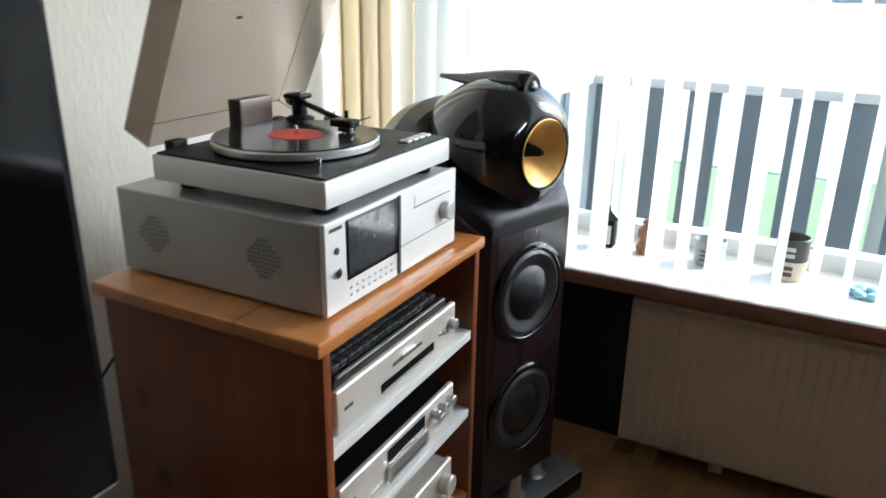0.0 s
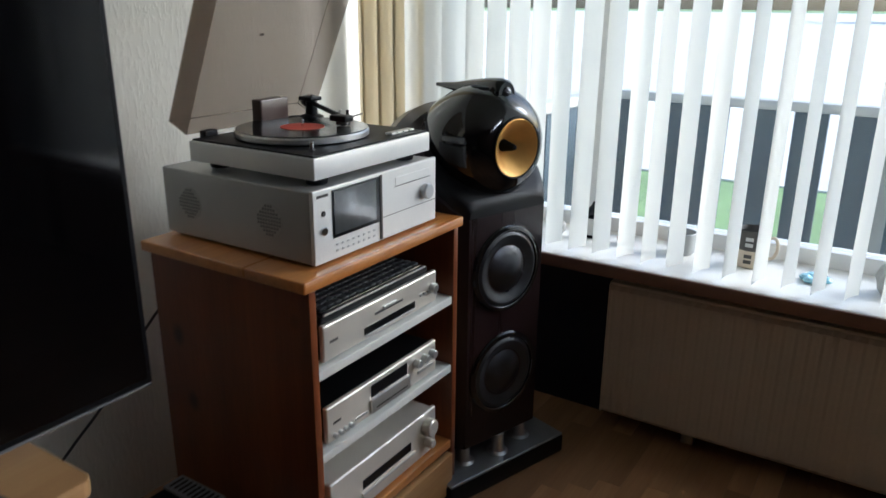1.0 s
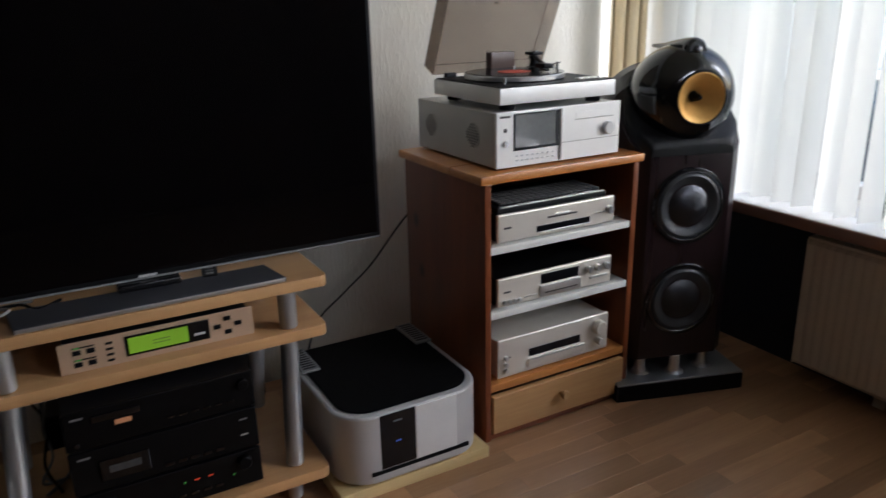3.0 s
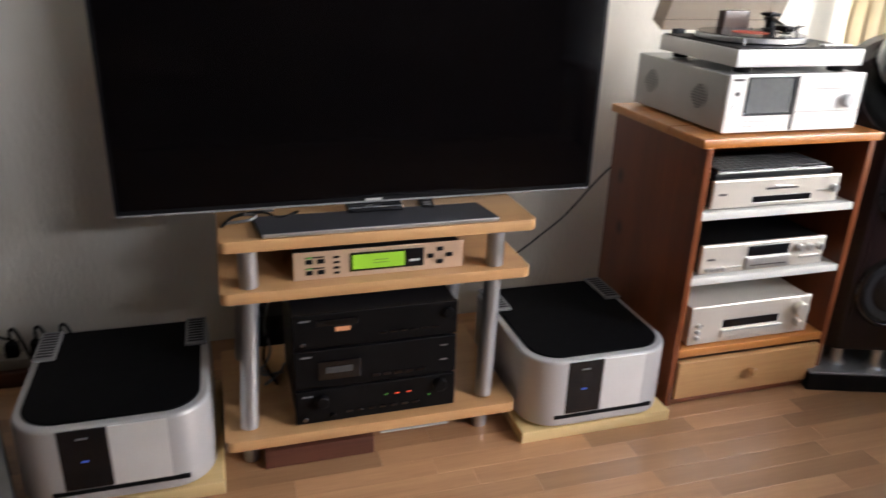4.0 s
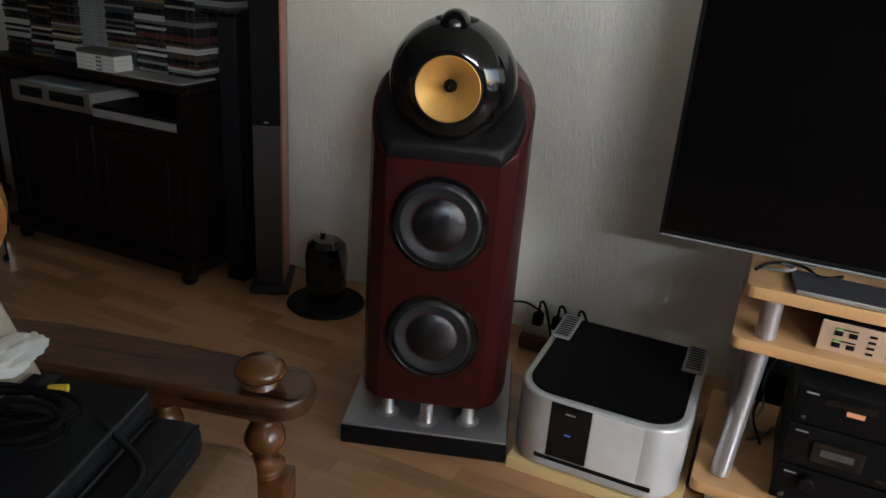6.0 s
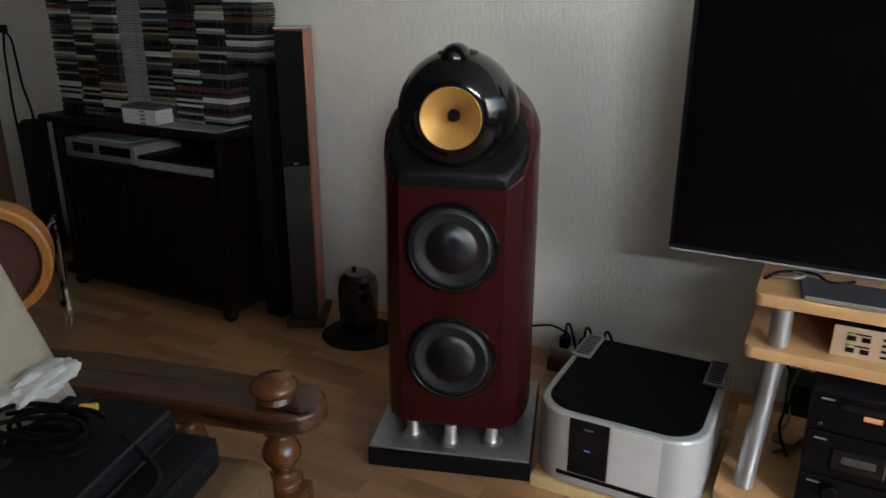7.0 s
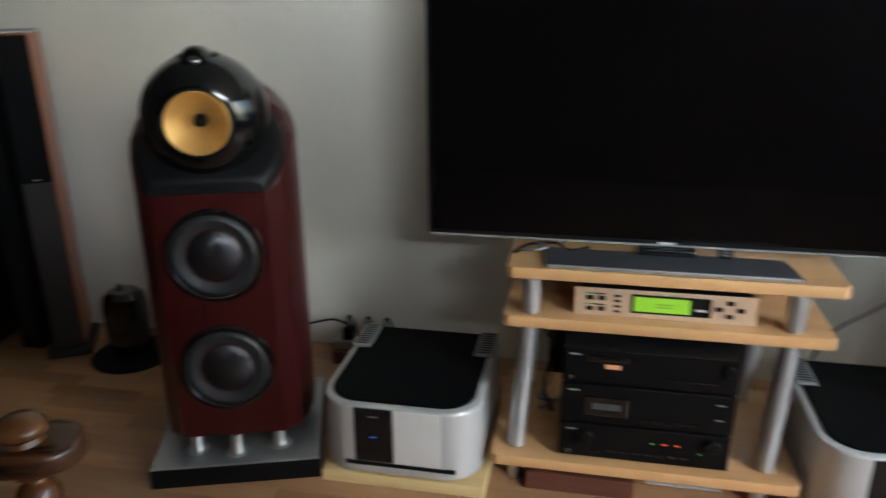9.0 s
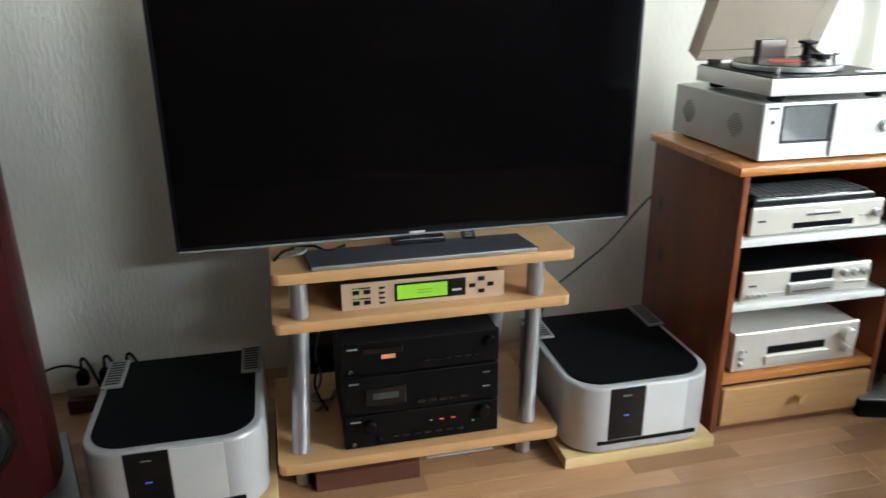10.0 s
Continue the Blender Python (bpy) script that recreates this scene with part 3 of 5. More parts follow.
    tw = part("tweeter_pod", lathe([(0.0, 0.0), (0.021, 0.0), (0.0255, -0.006), (0.0275, -0.02), (0.026, -0.05), (0.019, -0.10), (0.010, -0.15), (0.005, -0.20), (0.004, -0.215), (0, -0.216)], 28, tw_at), GLOSS_BLACK, t)
    part("tweeter_dome", lathe([(0.0, 0.007), (0.006, 0.006), (0.0115, 0.0012)], 20, tw_at), DARK_TRIM, tw)
    part("tweeter_saddle", lathe([(0.052, 0.0), (0.058, 0.010), (0.050, 0.022), (0.034, 0.026), (0.028, 0.020)], 24, pose(-0.14, 0, 1.128)), SATIN_BLACK, tw)
    return t


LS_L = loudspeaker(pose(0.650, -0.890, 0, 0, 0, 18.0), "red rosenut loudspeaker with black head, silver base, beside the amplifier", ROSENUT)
# twin of the left one; its shade is put into the veneer colour
LS_R = loudspeaker(pose(0.622, 1.812, 0, 0, 0, -18.0), "loudspeaker with yellow midrange cone, veneer darkened for shade, beside the pine cabinet", ROSENUT_SHADED)


# ---- power amplifiers on pine boards ----
def amplifier(y0, label):
    t = thing("power_amplifier", pose(0.12, y0, 0.036), label, "amplifier", "pair of power amplifiers")
    W, D, HH = 0.445, 0.47, 0.216
    part("shell", prism(round_rect(0, D, 0, W, (0.012, 0.10, 0.10, 0.012), 10), 0.006, HH, 0.008), WHITE_SHELL, t)
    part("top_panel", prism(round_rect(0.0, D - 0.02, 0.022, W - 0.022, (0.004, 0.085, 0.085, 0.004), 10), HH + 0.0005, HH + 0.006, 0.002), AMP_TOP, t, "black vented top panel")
    for ya, yb in ((0.006, 0.062), (W - 0.062, W - 0.006)):
        v = part("vent", box(0.0, 0.155, ya, yb, HH + 0.0065, HH + 0.014, 0.002), DUSTY_GREY, t, "grey slotted vent")
        for k in range(9):
            part("slot", box(0.012 + k * 0.0155, 0.019 + k * 0.0155, ya + 0.008, yb - 0.008, HH + 0.0143, HH + 0.0155), SATIN_BLACK, v)
    dp = part("display_panel", box(D - 0.004, D + 0.0015, 0.108, 0.214, 0.046, HH - 0.006, 0.0015), GLASS_BLACK, t)
    part("slot_line", box(D - 0.004, D + 0.001, 0.078, 0.385, 0.031, 0.045, 0.003), MATT_BLACK, t)
    part("status_lamp", box(D + 0.0016, D + 0.003, 0.152, 0.168, 0.122, 0.1255), BLUE_LED, dp)
    part("badge", box(D + 0.0016, D + 0.0024, 0.148, 0.173, 0.184, 0.188), DUSTY_GREY, dp)
    part("front_panel", box(D - 0.004, D + 0.0012, 0.216, 0.345, 0.046, HH - 0.006, 0.001), CASE_SILVER, t)
    for x, y in ((0.05, 0.06), (0.05, W - 0.06), (D - 0.09, 0.09), (D - 0.09, W - 0.09)):
        part("foot", lathe([(0, 0), (0.02, 0), (0.021, 0.006), (0, 0.006)], 16, pose(x, y, 0)), SATIN_BLACK, t)
    return t


def plinth_board(y0, y1, x1):
    tagged(part("pine_board", box(0.10, x1, y0, y1, 0.0, 0.0355, 0.002), RAW_PINE), "raw pale pine board under an amplifier", "board", "amplifier boards")


plinth_board(-0.665, -0.208, 0.588)
plinth_board(0.592, 1.062, 0.585)
amplifier(-0.67, "pearl white and black power amplifier on a pine board")
amplifier(0.605, "pearl white and black power amplifier beside the pine cabinet")

# ---- television stand ----
st = thing("television_stand", pose(0, 0, 0), "beech veneer television stand with silver tube legs", "tv stand")
SHELVES = ((0.06, 0.450, -0.178, 0.648, 0.589), (0.06, 0.464, -0.184, 0.634, 0.458), (0.06, 0.542, -0.200, 0.585, 0.083))
for x0, x1, y0, y1, z in SHELVES:
    part("shelf", prism(round_rect(x0, x1, y0, y1, (0.01, 0.02, 0.02, 0.01), 4), z, z + 0.03, 0.002), BEECH, st)
for y_low, y_up in ((-0.137, -0.111), (0.506, 0.540)):
    for x_low, x_up in ((0.482, 0.426), (0.12, 0.12)):
        part("leg", rod((x_low, y_low, 0.1135), (x_low + 0.95 * (x_up - x_low), y_low + 0.9 * (y_up - y_low), 0.4575), 0.0235, 24), COLUMN, st)
        part("leg", rod((x_up, y_up, 0.4885), (x_up, y_up, 0.5885), 0.0235, 24), COLUMN, st)
        part("foot", rod((x_low - 0.02, y_low, 0.0), (x_low - 0.02, y_low, 0.0825), 0.021, 20), COLUMN, st)
part("back_panel", box(0.07, 0.085, -0.14, 0.60, 0.4885, 0.5885), BEECH, st)

tagged(part("brown_box", box(0.32, 0.520, -0.105, 0.184, 0.0, 0.055, 0.003), BROWN_BOX), "dark brown wooden box under the stand", "box")
tagged(part("paper_sheet", box(0.25, 0.44, 0.22, 0.42, 0.0, 0.004, 0.001), PRINT_WHITE), "pale papers lying under the stand", "paper")

# television
tv = thing("television", pose(0.312, 0.2285, 0.6195), "large flat black television switched off on a beech stand", "television")
TW = 0.6395
part("bezel", box(-0.045, 0, -TW, TW, 0.030, 0.765, 0.004), SATIN_BLACK, tv)
part("screen", box(0.0005, 0.003, -TW + 0.012, TW - 0.012, 0.048, 0.753, 0.001), SCREEN, tv)
part("back_cover", box(-0.085, -0.0455, -0.42, 0.42, 0.10, 0.60, 0.02), MATT_BLACK, tv)
part("bottom_strip", box(0.0005, 0.0035, -TW + 0.004, TW - 0.004, 0.0315, 0.0365, 0.001), DUSTY_GREY, tv)
part("badge", box(0.0032, 0.0045, -0.022, 0.022, 0.038, 0.0435), PRINT_WHITE, tv)
part("neck", box(-0.03, 0.03, -0.075, 0.075, 0.013, 0.0295, 0.004), GLOSS_BLACK, tv)
part("foot_plate", prism([(0.130, -0.303), (0.130, 0.312), (0.0, 0.292), (0.0, -0.318)], 0.0, 0.012, 0.002), FOOT_GREY, tv, "brushed dark grey stand foot")
part("foot_edge", box(0.1305, 0.133, -0.300, 0.309, 0.001, 0.011, 0.001), SILVER, tv)


# ---- equipment on the stand ----
eq = thing("equaliser", pose(0.42, 0.0, 0.4885), "bronze equaliser with a lit green display on the stand", "equaliser")
part("body", box(-0.26, -0.006, 0.012, 0.438, 0.002, 0.074, 0.002), SATIN_BLACK, eq)
part("faceplate", box(-0.0055, 0, 0, 0.45, 0.0, 0.076, 0.0015), BRONZE, eq)
dz = part("display_frame", box(0.0003, 0.0025, 0.143, 0.340, 0.014, 0.066, 0.001), GLASS_BLACK, eq)
part("display", box(0.0026, 0.0034, 0.150, 0.288, 0.020, 0.060), GREEN_LCD, dz, "glowing green display")
part("text_bar", box(0.0035, 0.0039, 0.205, 0.245, 0.042, 0.0435), PRINT_DARK, dz)
part("text_bar", box(0.0035, 0.0039, 0.205, 0.245, 0.034, 0.0355), PRINT_DARK, dz)
for k in range(2):
    for j in range(2):
        part("button", box(0.0003, 0.003, 0.030 + 0.030 * k, 0.048 + 0.030 * k, 0.014 + 0.030 * j, 0.026 + 0.030 * j, 0.001), SATIN_BLACK, eq)
for j in range(2):
    part("level_bar", box(0.0003, 0.002, 0.030, 0.078, 0.030 + 0.030 * j, 0.033 + 0.030 * j), MATT_BLACK, eq)
    part("level_lamp", box(0.0021, 0.003, 0.033, 0.046, 0.0304 + 0.030 * j, 0.0328 + 0.030 * j), GREEN_LED, eq)
for j in range(4):
    part("button", box(0.0003, 0.003, 0.101, 0.117, 0.012 + 0.0145 * j, 0.018 + 0.0145 * j, 0.001), SATIN_BLACK, eq)
for dy, dz_ in ((0, 0.018), (0, -0.018), (-0.026, 0), (0.026, 0), (0, 0)):
    if (dy, dz_) != (0, 0):
        part("button", box(0.0003, 0.004, 0.385 + dy - 0.009, 0.385 + dy + 0.009, 0.040 + dz_ - 0.006, 0.040 + dz_ + 0.006, 0.0015), SATIN_BLACK, eq)
part("badge", box(0.0026, 0.0032, 0.302, 0.328, 0.030, 0.036), PRINT_WHITE, dz)


def black_unit(name, z, h, label, category):
    u = thing(name, pose(0.515, -0.02, z), label, category, "black hi-fi units in the stand")
    part("body", box(-0.33, -0.012, 0.004, 0.426, 0.006, h - 0.002, 0.002), SATIN_BLACK, u)
    part("faceplate", box(-0.0115, 0, 0, 0.43, 0.006, h, 0.003), BLACK_METAL, u)
    part("badge", box(0.0003, 0.0008, 0.018, 0.045, h - 0.019, h - 0.0145), DUSTY_GREY, u)
    for y in (0.04, 0.39):
        part("foot", box(-0.05, -0.02, y - 0.02, y + 0.02, 0, 0.0055), MATT_BLACK, u)
    return u


def knob(u, y, z, r, mat=None, depth=0.012):
    part("knob", rod((0.0003, y, z), (depth, y, z), r, 20), mat or BLACK_METAL, u)


cdp = black_unit("compact_disc_player", 0.335, 0.102, "black compact disc player with an orange display", "cd player")
part("display", box(0.0004, 0.0012, 0.108, 0.145, 0.05, 0.062), ORANGE_LED, cdp, "orange lit display")
part("tray", box(0.0003, 0.003, 0.06, 0.165, 0.068, 0.086, 0.001), GLOSS_BLACK, cdp)
knob(cdp, 0.024, 0.022, 0.006, DARK_TRIM, 0.006)
knob(cdp, 0.402, 0.072, 0.014)
for k in range(6):
    part("button", box(0.0003, 0.003, 0.22 + k * 0.028, 0.238 + k * 0.028, 0.03, 0.036, 0.001), GLOSS_BLACK, cdp)
deck = black_unit("cassette_deck", 0.2185, 0.116, "black cassette deck between two black units", "cassette deck")
part("cassette_door", box(0.0003, 0.005, 0.06, 0.17, 0.03, 0.085, 0.002), GLOSS_BLACK, deck)
part("cassette_window", box(0.0052, 0.006, 0.08, 0.15, 0.05, 0.068), LCD_GREY, deck)
for z in (0.045, 0.088):
    part("badge", box(0.0003, 0.0008, 0.385, 0.405, z, z + 0.004), DUSTY_GREY, deck)
for k in range(5):
    part("button", box(0.0003, 0.004, 0.20 + k * 0.03, 0.222 + k * 0.03, 0.022, 0.032, 0.001), GLOSS_BLACK, deck)
rcv = black_unit("tuner_amplifier", 0.1135, 0.105, "black amplifier with small red and green lamps", "amplifier")
knob(rcv, 0.068, 0.075, 0.017, None, 0.02)
knob(rcv, 0.024, 0.022, 0.007, DARK_TRIM, 0.006)
knob(rcv, 0.095, 0.026, 0.007)
knob(rcv, 0.385, 0.08, 0.017, None, 0.02)
for y, mt in ((0.236, GREEN_LED), (0.262, RED_LED), (0.267, RED_LED), (0.295, RED_LED), (0.300, RED_LED), (0.355, GREEN_LED)):
    z = 0.046 if y > 0.34 else 0.064
    part("lamp", box(0.0004, 0.0014, y, y + 0.007 if mt is RED_LED else y + 0.005, z, z + 0.0035), mt, rcv)
for k in range(7):
    part("button", box(0.0003, 0.004, 0.13 + k * 0.03, 0.148 + k * 0.03, 0.028, 0.036, 0.001), GLOSS_BLACK, rcv)

# ---- pine hi-fi cabinet ----
cb_ = thing("pine_cabinet", pose(0, 0, 0), "reddish stained pine hi-fi cabinet with white shelves", "cabinet")
CX0, CX1, CY0, CY1 = 0.03, 0.521, 1.092, 1.655
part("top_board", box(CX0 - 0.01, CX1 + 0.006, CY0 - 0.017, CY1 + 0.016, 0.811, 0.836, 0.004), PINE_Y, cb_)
# sides, back and bottom rail carry shade in their colour
part("side_panel", box(CX0, CX1, CY0, CY0 + 0.02, 0, 0.8105, 0.002), PINE_SHADED, cb_)
part("side_panel", box(CX0, CX1, CY1 - 0.02, CY1, 0, 0.8105, 0.002), PINE_SHADED, cb_)
part("back_panel", box(CX0, CX0 + 0.006, CY0 + 0.0205, CY1 - 0.0205, 0.02, 0.81), PINE_SHADED, cb_)
for z in (0.602, 0.402):
    part("white_shelf", box(CX0 + 0.008, CX1 - 0.004, CY0 + 0.0205, CY1 - 0.0205, z, z + 0.022, 0.0015), WHITE_SHELF, cb_, "white melamine shelf")
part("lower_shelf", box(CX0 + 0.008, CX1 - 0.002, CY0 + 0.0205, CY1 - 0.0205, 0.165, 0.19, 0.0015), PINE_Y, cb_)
part("bottom_rail", box(CX0 + 0.008, CX1 - 0.002, CY0 + 0.0205, CY1 - 0.0205, 0.005, 0.022, 0.0015), PINE_SHADED, cb_)
dr = part("drawer_front", box(CX1 - 0.014, CX1 + 0.008, CY0 + 0.024, CY1 - 0.024, 0.026, 0.152, 0.003), PINE_PALE, cb_, "pale pine drawer front, sitting slightly crooked")
part("drawer_knob", lathe([(0.008, 0.0), (0.007, 0.008), (0.013, 0.014), (0.0155, 0.021), (0.012, 0.027), (0, 0.029)], 20, pose(CX1 + 0.0082, (CY0 + CY1) / 2, 0.098) @ FRONT), PINE_PALE, dr)


def silver_unit(name, z, h, depth, label, category):
    u = thing(name, pose(0.505, 1.145, z), label, category, "champagne hi-fi units in the cabinet")
    part("body", box(-depth, -0.014, 0.004, 0.428, 0.005, h - 0.005, 0.002), BLACK_METAL if h < 0.12 else CHAMPAGNE, u)
    part("faceplate", box(-0.0135, 0, 0, 0.432, 0.005, h, 0.004, 3), CHAMPAGNE, u)
    for y in (0.05, 0.38):
        part("foot", box(-0.06, -0.02, y - 0.02, y + 0.02, 0, 0.0045), MATT_BLACK, u)
    part("badge", box(0.0003, 0.0008, 0.02, 0.046, h * 0.5, h * 0.5 + 0.006), PRINT_DARK, u)
    return u


u1 = silver_unit("minidisc_player", 0.6245, 0.088, 0.30, "champagne silver disc player on a white shelf", "hi-fi unit")
part("disc_slot", box(0.0003, 0.002, 0.175, 0.285, 0.054, 0.060, 0.001), PRINT_DARK, u1)
part("slot_lip", box(0.0003, 0.006, 0.205, 0.255, 0.0605, 0.066, 0.001), SILVER, u1)
part("display", box(0.0003, 0.0015, 0.135, 0.335, 0.018, 0.036, 0.001), GLASS_BLACK, u1)
part("display_lip", box(0.0016, 0.004, 0.138, 0.332, 0.0145, 0.0185, 0.001), SILVER, u1)
for k in range(3):
    part("button", box(0.0003, 0.004, 0.355 + 0.016 * k, 0.364 + 0.016 * k, 0.040, 0.046, 0.001), SILVER, u1)
knob(u1, 0.408, 0.048, 0.012, SILVER, 0.016)
u2 = silver_unit("cassette_recorder", 0.4245, 0.094, 0.30, "champagne silver recorder with dark display on a white shelf", "hi-fi unit")
part("display", box(0.0003, 0.0015, 0.155, 0.30, 0.050, 0.082, 0.001), GLASS_BLACK, u2)
part("cassette_door", box(0.0003, 0.008, 0.150, 0.305, 0.012, 0.048, 0.002), SILVER, u2)
part("door_line", box(0.0082, 0.009, 0.165, 0.290, 0.022, 0.026), PRINT_DARK, u2)
for y in (0.335, 0.370, 0.405):
    knob(u2, y, 0.066, 0.011, SILVER, 0.018)
part("key_strip", box(0.0003, 0.004, 0.345, 0.415, 0.030, 0.038, 0.001), SILVER, u2)
for k in range(4):
    knob(u2, 0.022 + 0.018 * k, 0.020, 0.006, SILVER, 0.010)
for k in range(6):
    part("button", box(0.0003, 0.003, 0.095 + 0.008 * k, 0.100 + 0.008 * k, 0.02, 0.024), SILVER, u2)
u3 = silver_unit("stereo_amplifier", 0.1905, 0.132, 0.36, "champagne silver amplifier in the bottom bay of the cabinet", "amplifier")
part("display", box(0.0003, 0.0015, 0.115, 0.315, 0.054, 0.080, 0.001), GLASS_BLACK, u3)
part("flap", box(0.0003, 0.007, 0.110, 0.330, 0.020, 0.048, 0.002), CHAMPAGNE, u3)
part("flap_lip", box(0.0072, 0.009, 0.112, 0.328, 0.043, 0.0475, 0.001), SILVER, u3)
knob(u3, 0.385, 0.092, 0.024, CHAMPAGNE, 0.026)
knob(u3, 0.385, 0.045, 0.012, CHAMPAGNE, 0.026)
for z in (0.03, 0.05, 0.072):
    knob(u3, 0.028, z, 0.007, SILVER, 0.012)

slim = thing("slim_keyboard", pose(0.495, 1.15, 0.713), "slim black keyboard with silver edge on the disc player", "keyboard")
part("body", box(-0.16, 0, 0.0, 0.40, 0.0, 0.016, 0.003), SATIN_BLACK, slim)
part("edge", box(-0.004, 0.003, 0.01, 0.39, 0.0165, 0.020, 0.001), SILVER, slim)
part("upper_deck", box(-0.155, -0.012, 0.015, 0.39, 0.0165, 0.020, 0.002), GLOSS_BLACK, slim)
key = part("key", box(-0.0085, 0.0085, -0.0105, 0.0105, 0.0, 0.006, 0.0015), KEY_GREY, slim)
for i in range(6 * 15):
    o = key if i == 0 else key.copy()
    if i:
        scene.collection.objects.link(o)
    o.matrix_basis = pose(-0.026 - 0.0215 * (i // 15), 0.032 + 0.0245 * (i % 15), 0.0203)

# ---- media computer and turntable ----
pc = thing("media_computer", pose(0.49, 1.15, 0.8365), "silver media player case with a grey display", "media player")
# case colour holds the shade of the side turned from the window
part("case", box(-0.462, -0.011, 0.0, 0.442, 0.006, 0.160, 0.003), CASE_SHADED, pc)
part("faceplate", box(-0.0105, 0, -0.001, 0.444, 0.006, 0.1625, 0.002), CASE_SILVER, pc)
part("display_bezel", box(0.0003, 0.002, 0.056, 0.214, 0.052, 0.156, 0.001), GLASS_BLACK, pc)
part("display", box(0.0022, 0.003, 0.060, 0.200, 0.060, 0.152), LCD_GREY, pc, "grey glossy display")
part("divider", box(0.0003, 0.0035, 0.215, 0.222, 0.010, 0.158), PRINT_DARK, pc)
part("drive_slot", box(0.0003, 0.0015, 0.275, 0.415, 0.122, 0.142, 0.001), CASE_SILVER, pc)
part("drive_lip", box(0.0003, 0.0018, 0.273, 0.417, 0.1205, 0.1215), PRINT_DARK, pc)
part("panel_gap", box(0.0003, 0.0008, 0.223, 0.443, 0.058, 0.0592), PRINT_DARK, pc)
part("volume_knob", rod((0.0003, 0.392, 0.088), (0.018, 0.392, 0.088), 0.0185, 28), COLUMN, pc)
part("badge", box(0.0003, 0.0008, 0.010, 0.045, 0.146, 0.152), PRINT_DARK, pc)
part("power_button", rod((0.0003, 0.028, 0.112), (0.003, 0.028, 0.112), 0.006, 16), PRINT_DARK, pc)
part("button", rod((0.0003, 0.028, 0.075), (0.005, 0.028, 0.075), 0.009, 16), CHROME, pc)
for k in range(8):
    for j in range(2):
        part("button", box(0.0003, 0.0018, 0.064 + 0.018 * k, 0.071 + 0.018 * k, 0.022 + 0.013 * j, 0.026 + 0.013 * j, 0.0005), COLUMN, pc)
for x in (-0.125, -0.375):
    gr = part("fan_grille", lathe([(0, 0), (0.037, 0), (0.037, 0.0012), (0, 0.0012)], 32, pose(x, -0.0003, 0.085) @ pose(0, 0, 0, 90, 0, 0)), GRILLE_GREY, pc, "round perforated fan grille")
    for i in range(-4, 5):
        for j in range(-4, 5):
            if i * i + j * j < 18:
                part("hole", box(x + i * 0.0078 - 0.0027, x + i * 0.0078 + 0.0027, -0.0022, -0.0016, 0.085 + j * 0.0078 - 0.0027, 0.085 + j * 0.0078 + 0.0027), DUSTY_GREY, gr, smooth=False)
for x in (-0.42, -0.04):
    for y in (0.04, 0.40):
        part("foot", lathe([(0, 0), (0.018, 0), (0.018, 0.0058), (0, 0.0058)], 16, pose(x, y, 0)), SATIN_BLACK, pc)

tt = thing("turntable", pose(0.483, 1.165, 1.0), "silver turntable with open smoked lid and a record", "turntable")
part("plinth", box(-0.372, 0, 0, 0.412, 0.017, 0.062, 0.003), CASE_SILVER, tt)
part("deck_plate", box(-0.365, -0.006, 0.006, 0.406, 0.0623, 0.066, 0.001), SATIN_BLACK, tt)
for x in (-0.33, -0.04):
    for y in (0.05, 0.36):
        part("foot", lathe([(0, 0), (0.022, 0), (0.024, 0.010), (0.018, 0.0168), (0, 0.0168)], 20, pose(x, y, 0)), SATIN_BLACK, tt)
PC = (-0.20, 0.185)
part("platter", lathe([(0, 0.068), (0.150, 0.068), (0.1525, 0.070), (0.1525, 0.080), (0.150, 0.083), (0, 0.083)], 64, pose(*PC, 0)), SILVER, tt)
part("spindle", rod((*PC, 0.0875), (*PC, 0.102), 0.0035, 12), CHROME, tt)
part("dot_lamp", rod((-0.045, 0.045, 0.0662), (-0.045, 0.045, 0.086), 0.005, 12), CHROME, tt)
arm = part("tonearm", rod((-0.325, 0.350, 0.116), (-0.150, 0.262, 0.104), 0.0058, 12), SATIN_BLACK, tt)
part("headshell", box(-0.160, -0.112, 0.232, 0.264, 0.096, 0.110, 0.003), SATIN_BLACK, arm)
part("cartridge", box(-0.146, -0.118, 0.238, 0.258, 0.0872, 0.0955, 0.002), GLOSS_BLACK, arm)
part("finger_lift", rod((-0.118, 0.264, 0.106), (-0.104, 0.286, 0.112), 0.0018, 8), CHROME, arm)
part("gimbal", box(-0.345, -0.300, 0.326, 0.368, 0.1205, 0.131, 0.004), SATIN_BLACK, arm)
part("gimbal_cap", lathe([(0, 0.1313), (0.010, 0.1313), (0.010, 0.135), (0.006, 0.137), (0, 0.137)], 20, pose(-0.32, 0.347, 0)), CHROME, arm)
part("skating_dial", lathe([(0, 0.0662), (0.014, 0.0662), (0.014, 0.080), (0.010, 0.084), (0, 0.084)], 24, pose(-0.275, 0.392, 0)), SILVER, tt)
part("lift_lever", rod((-0.262, 0.366, 0.0662), (-0.248, 0.374, 0.098), 0.003, 10), CHROME, tt)
part("arm_base", lathe([(0, 0.0662), (0.030, 0.0662), (0.030, 0.082), (0.016, 0.088), (0.014, 0.118), (0, 0.120)], 24, pose(-0.318, 0.346, 0)), SATIN_BLACK, tt)
part("counterweight", rod((-0.355, 0.366, 0.114), (-0.330, 0.352, 0.113), 0.014, 20), BLACK_METAL, arm)
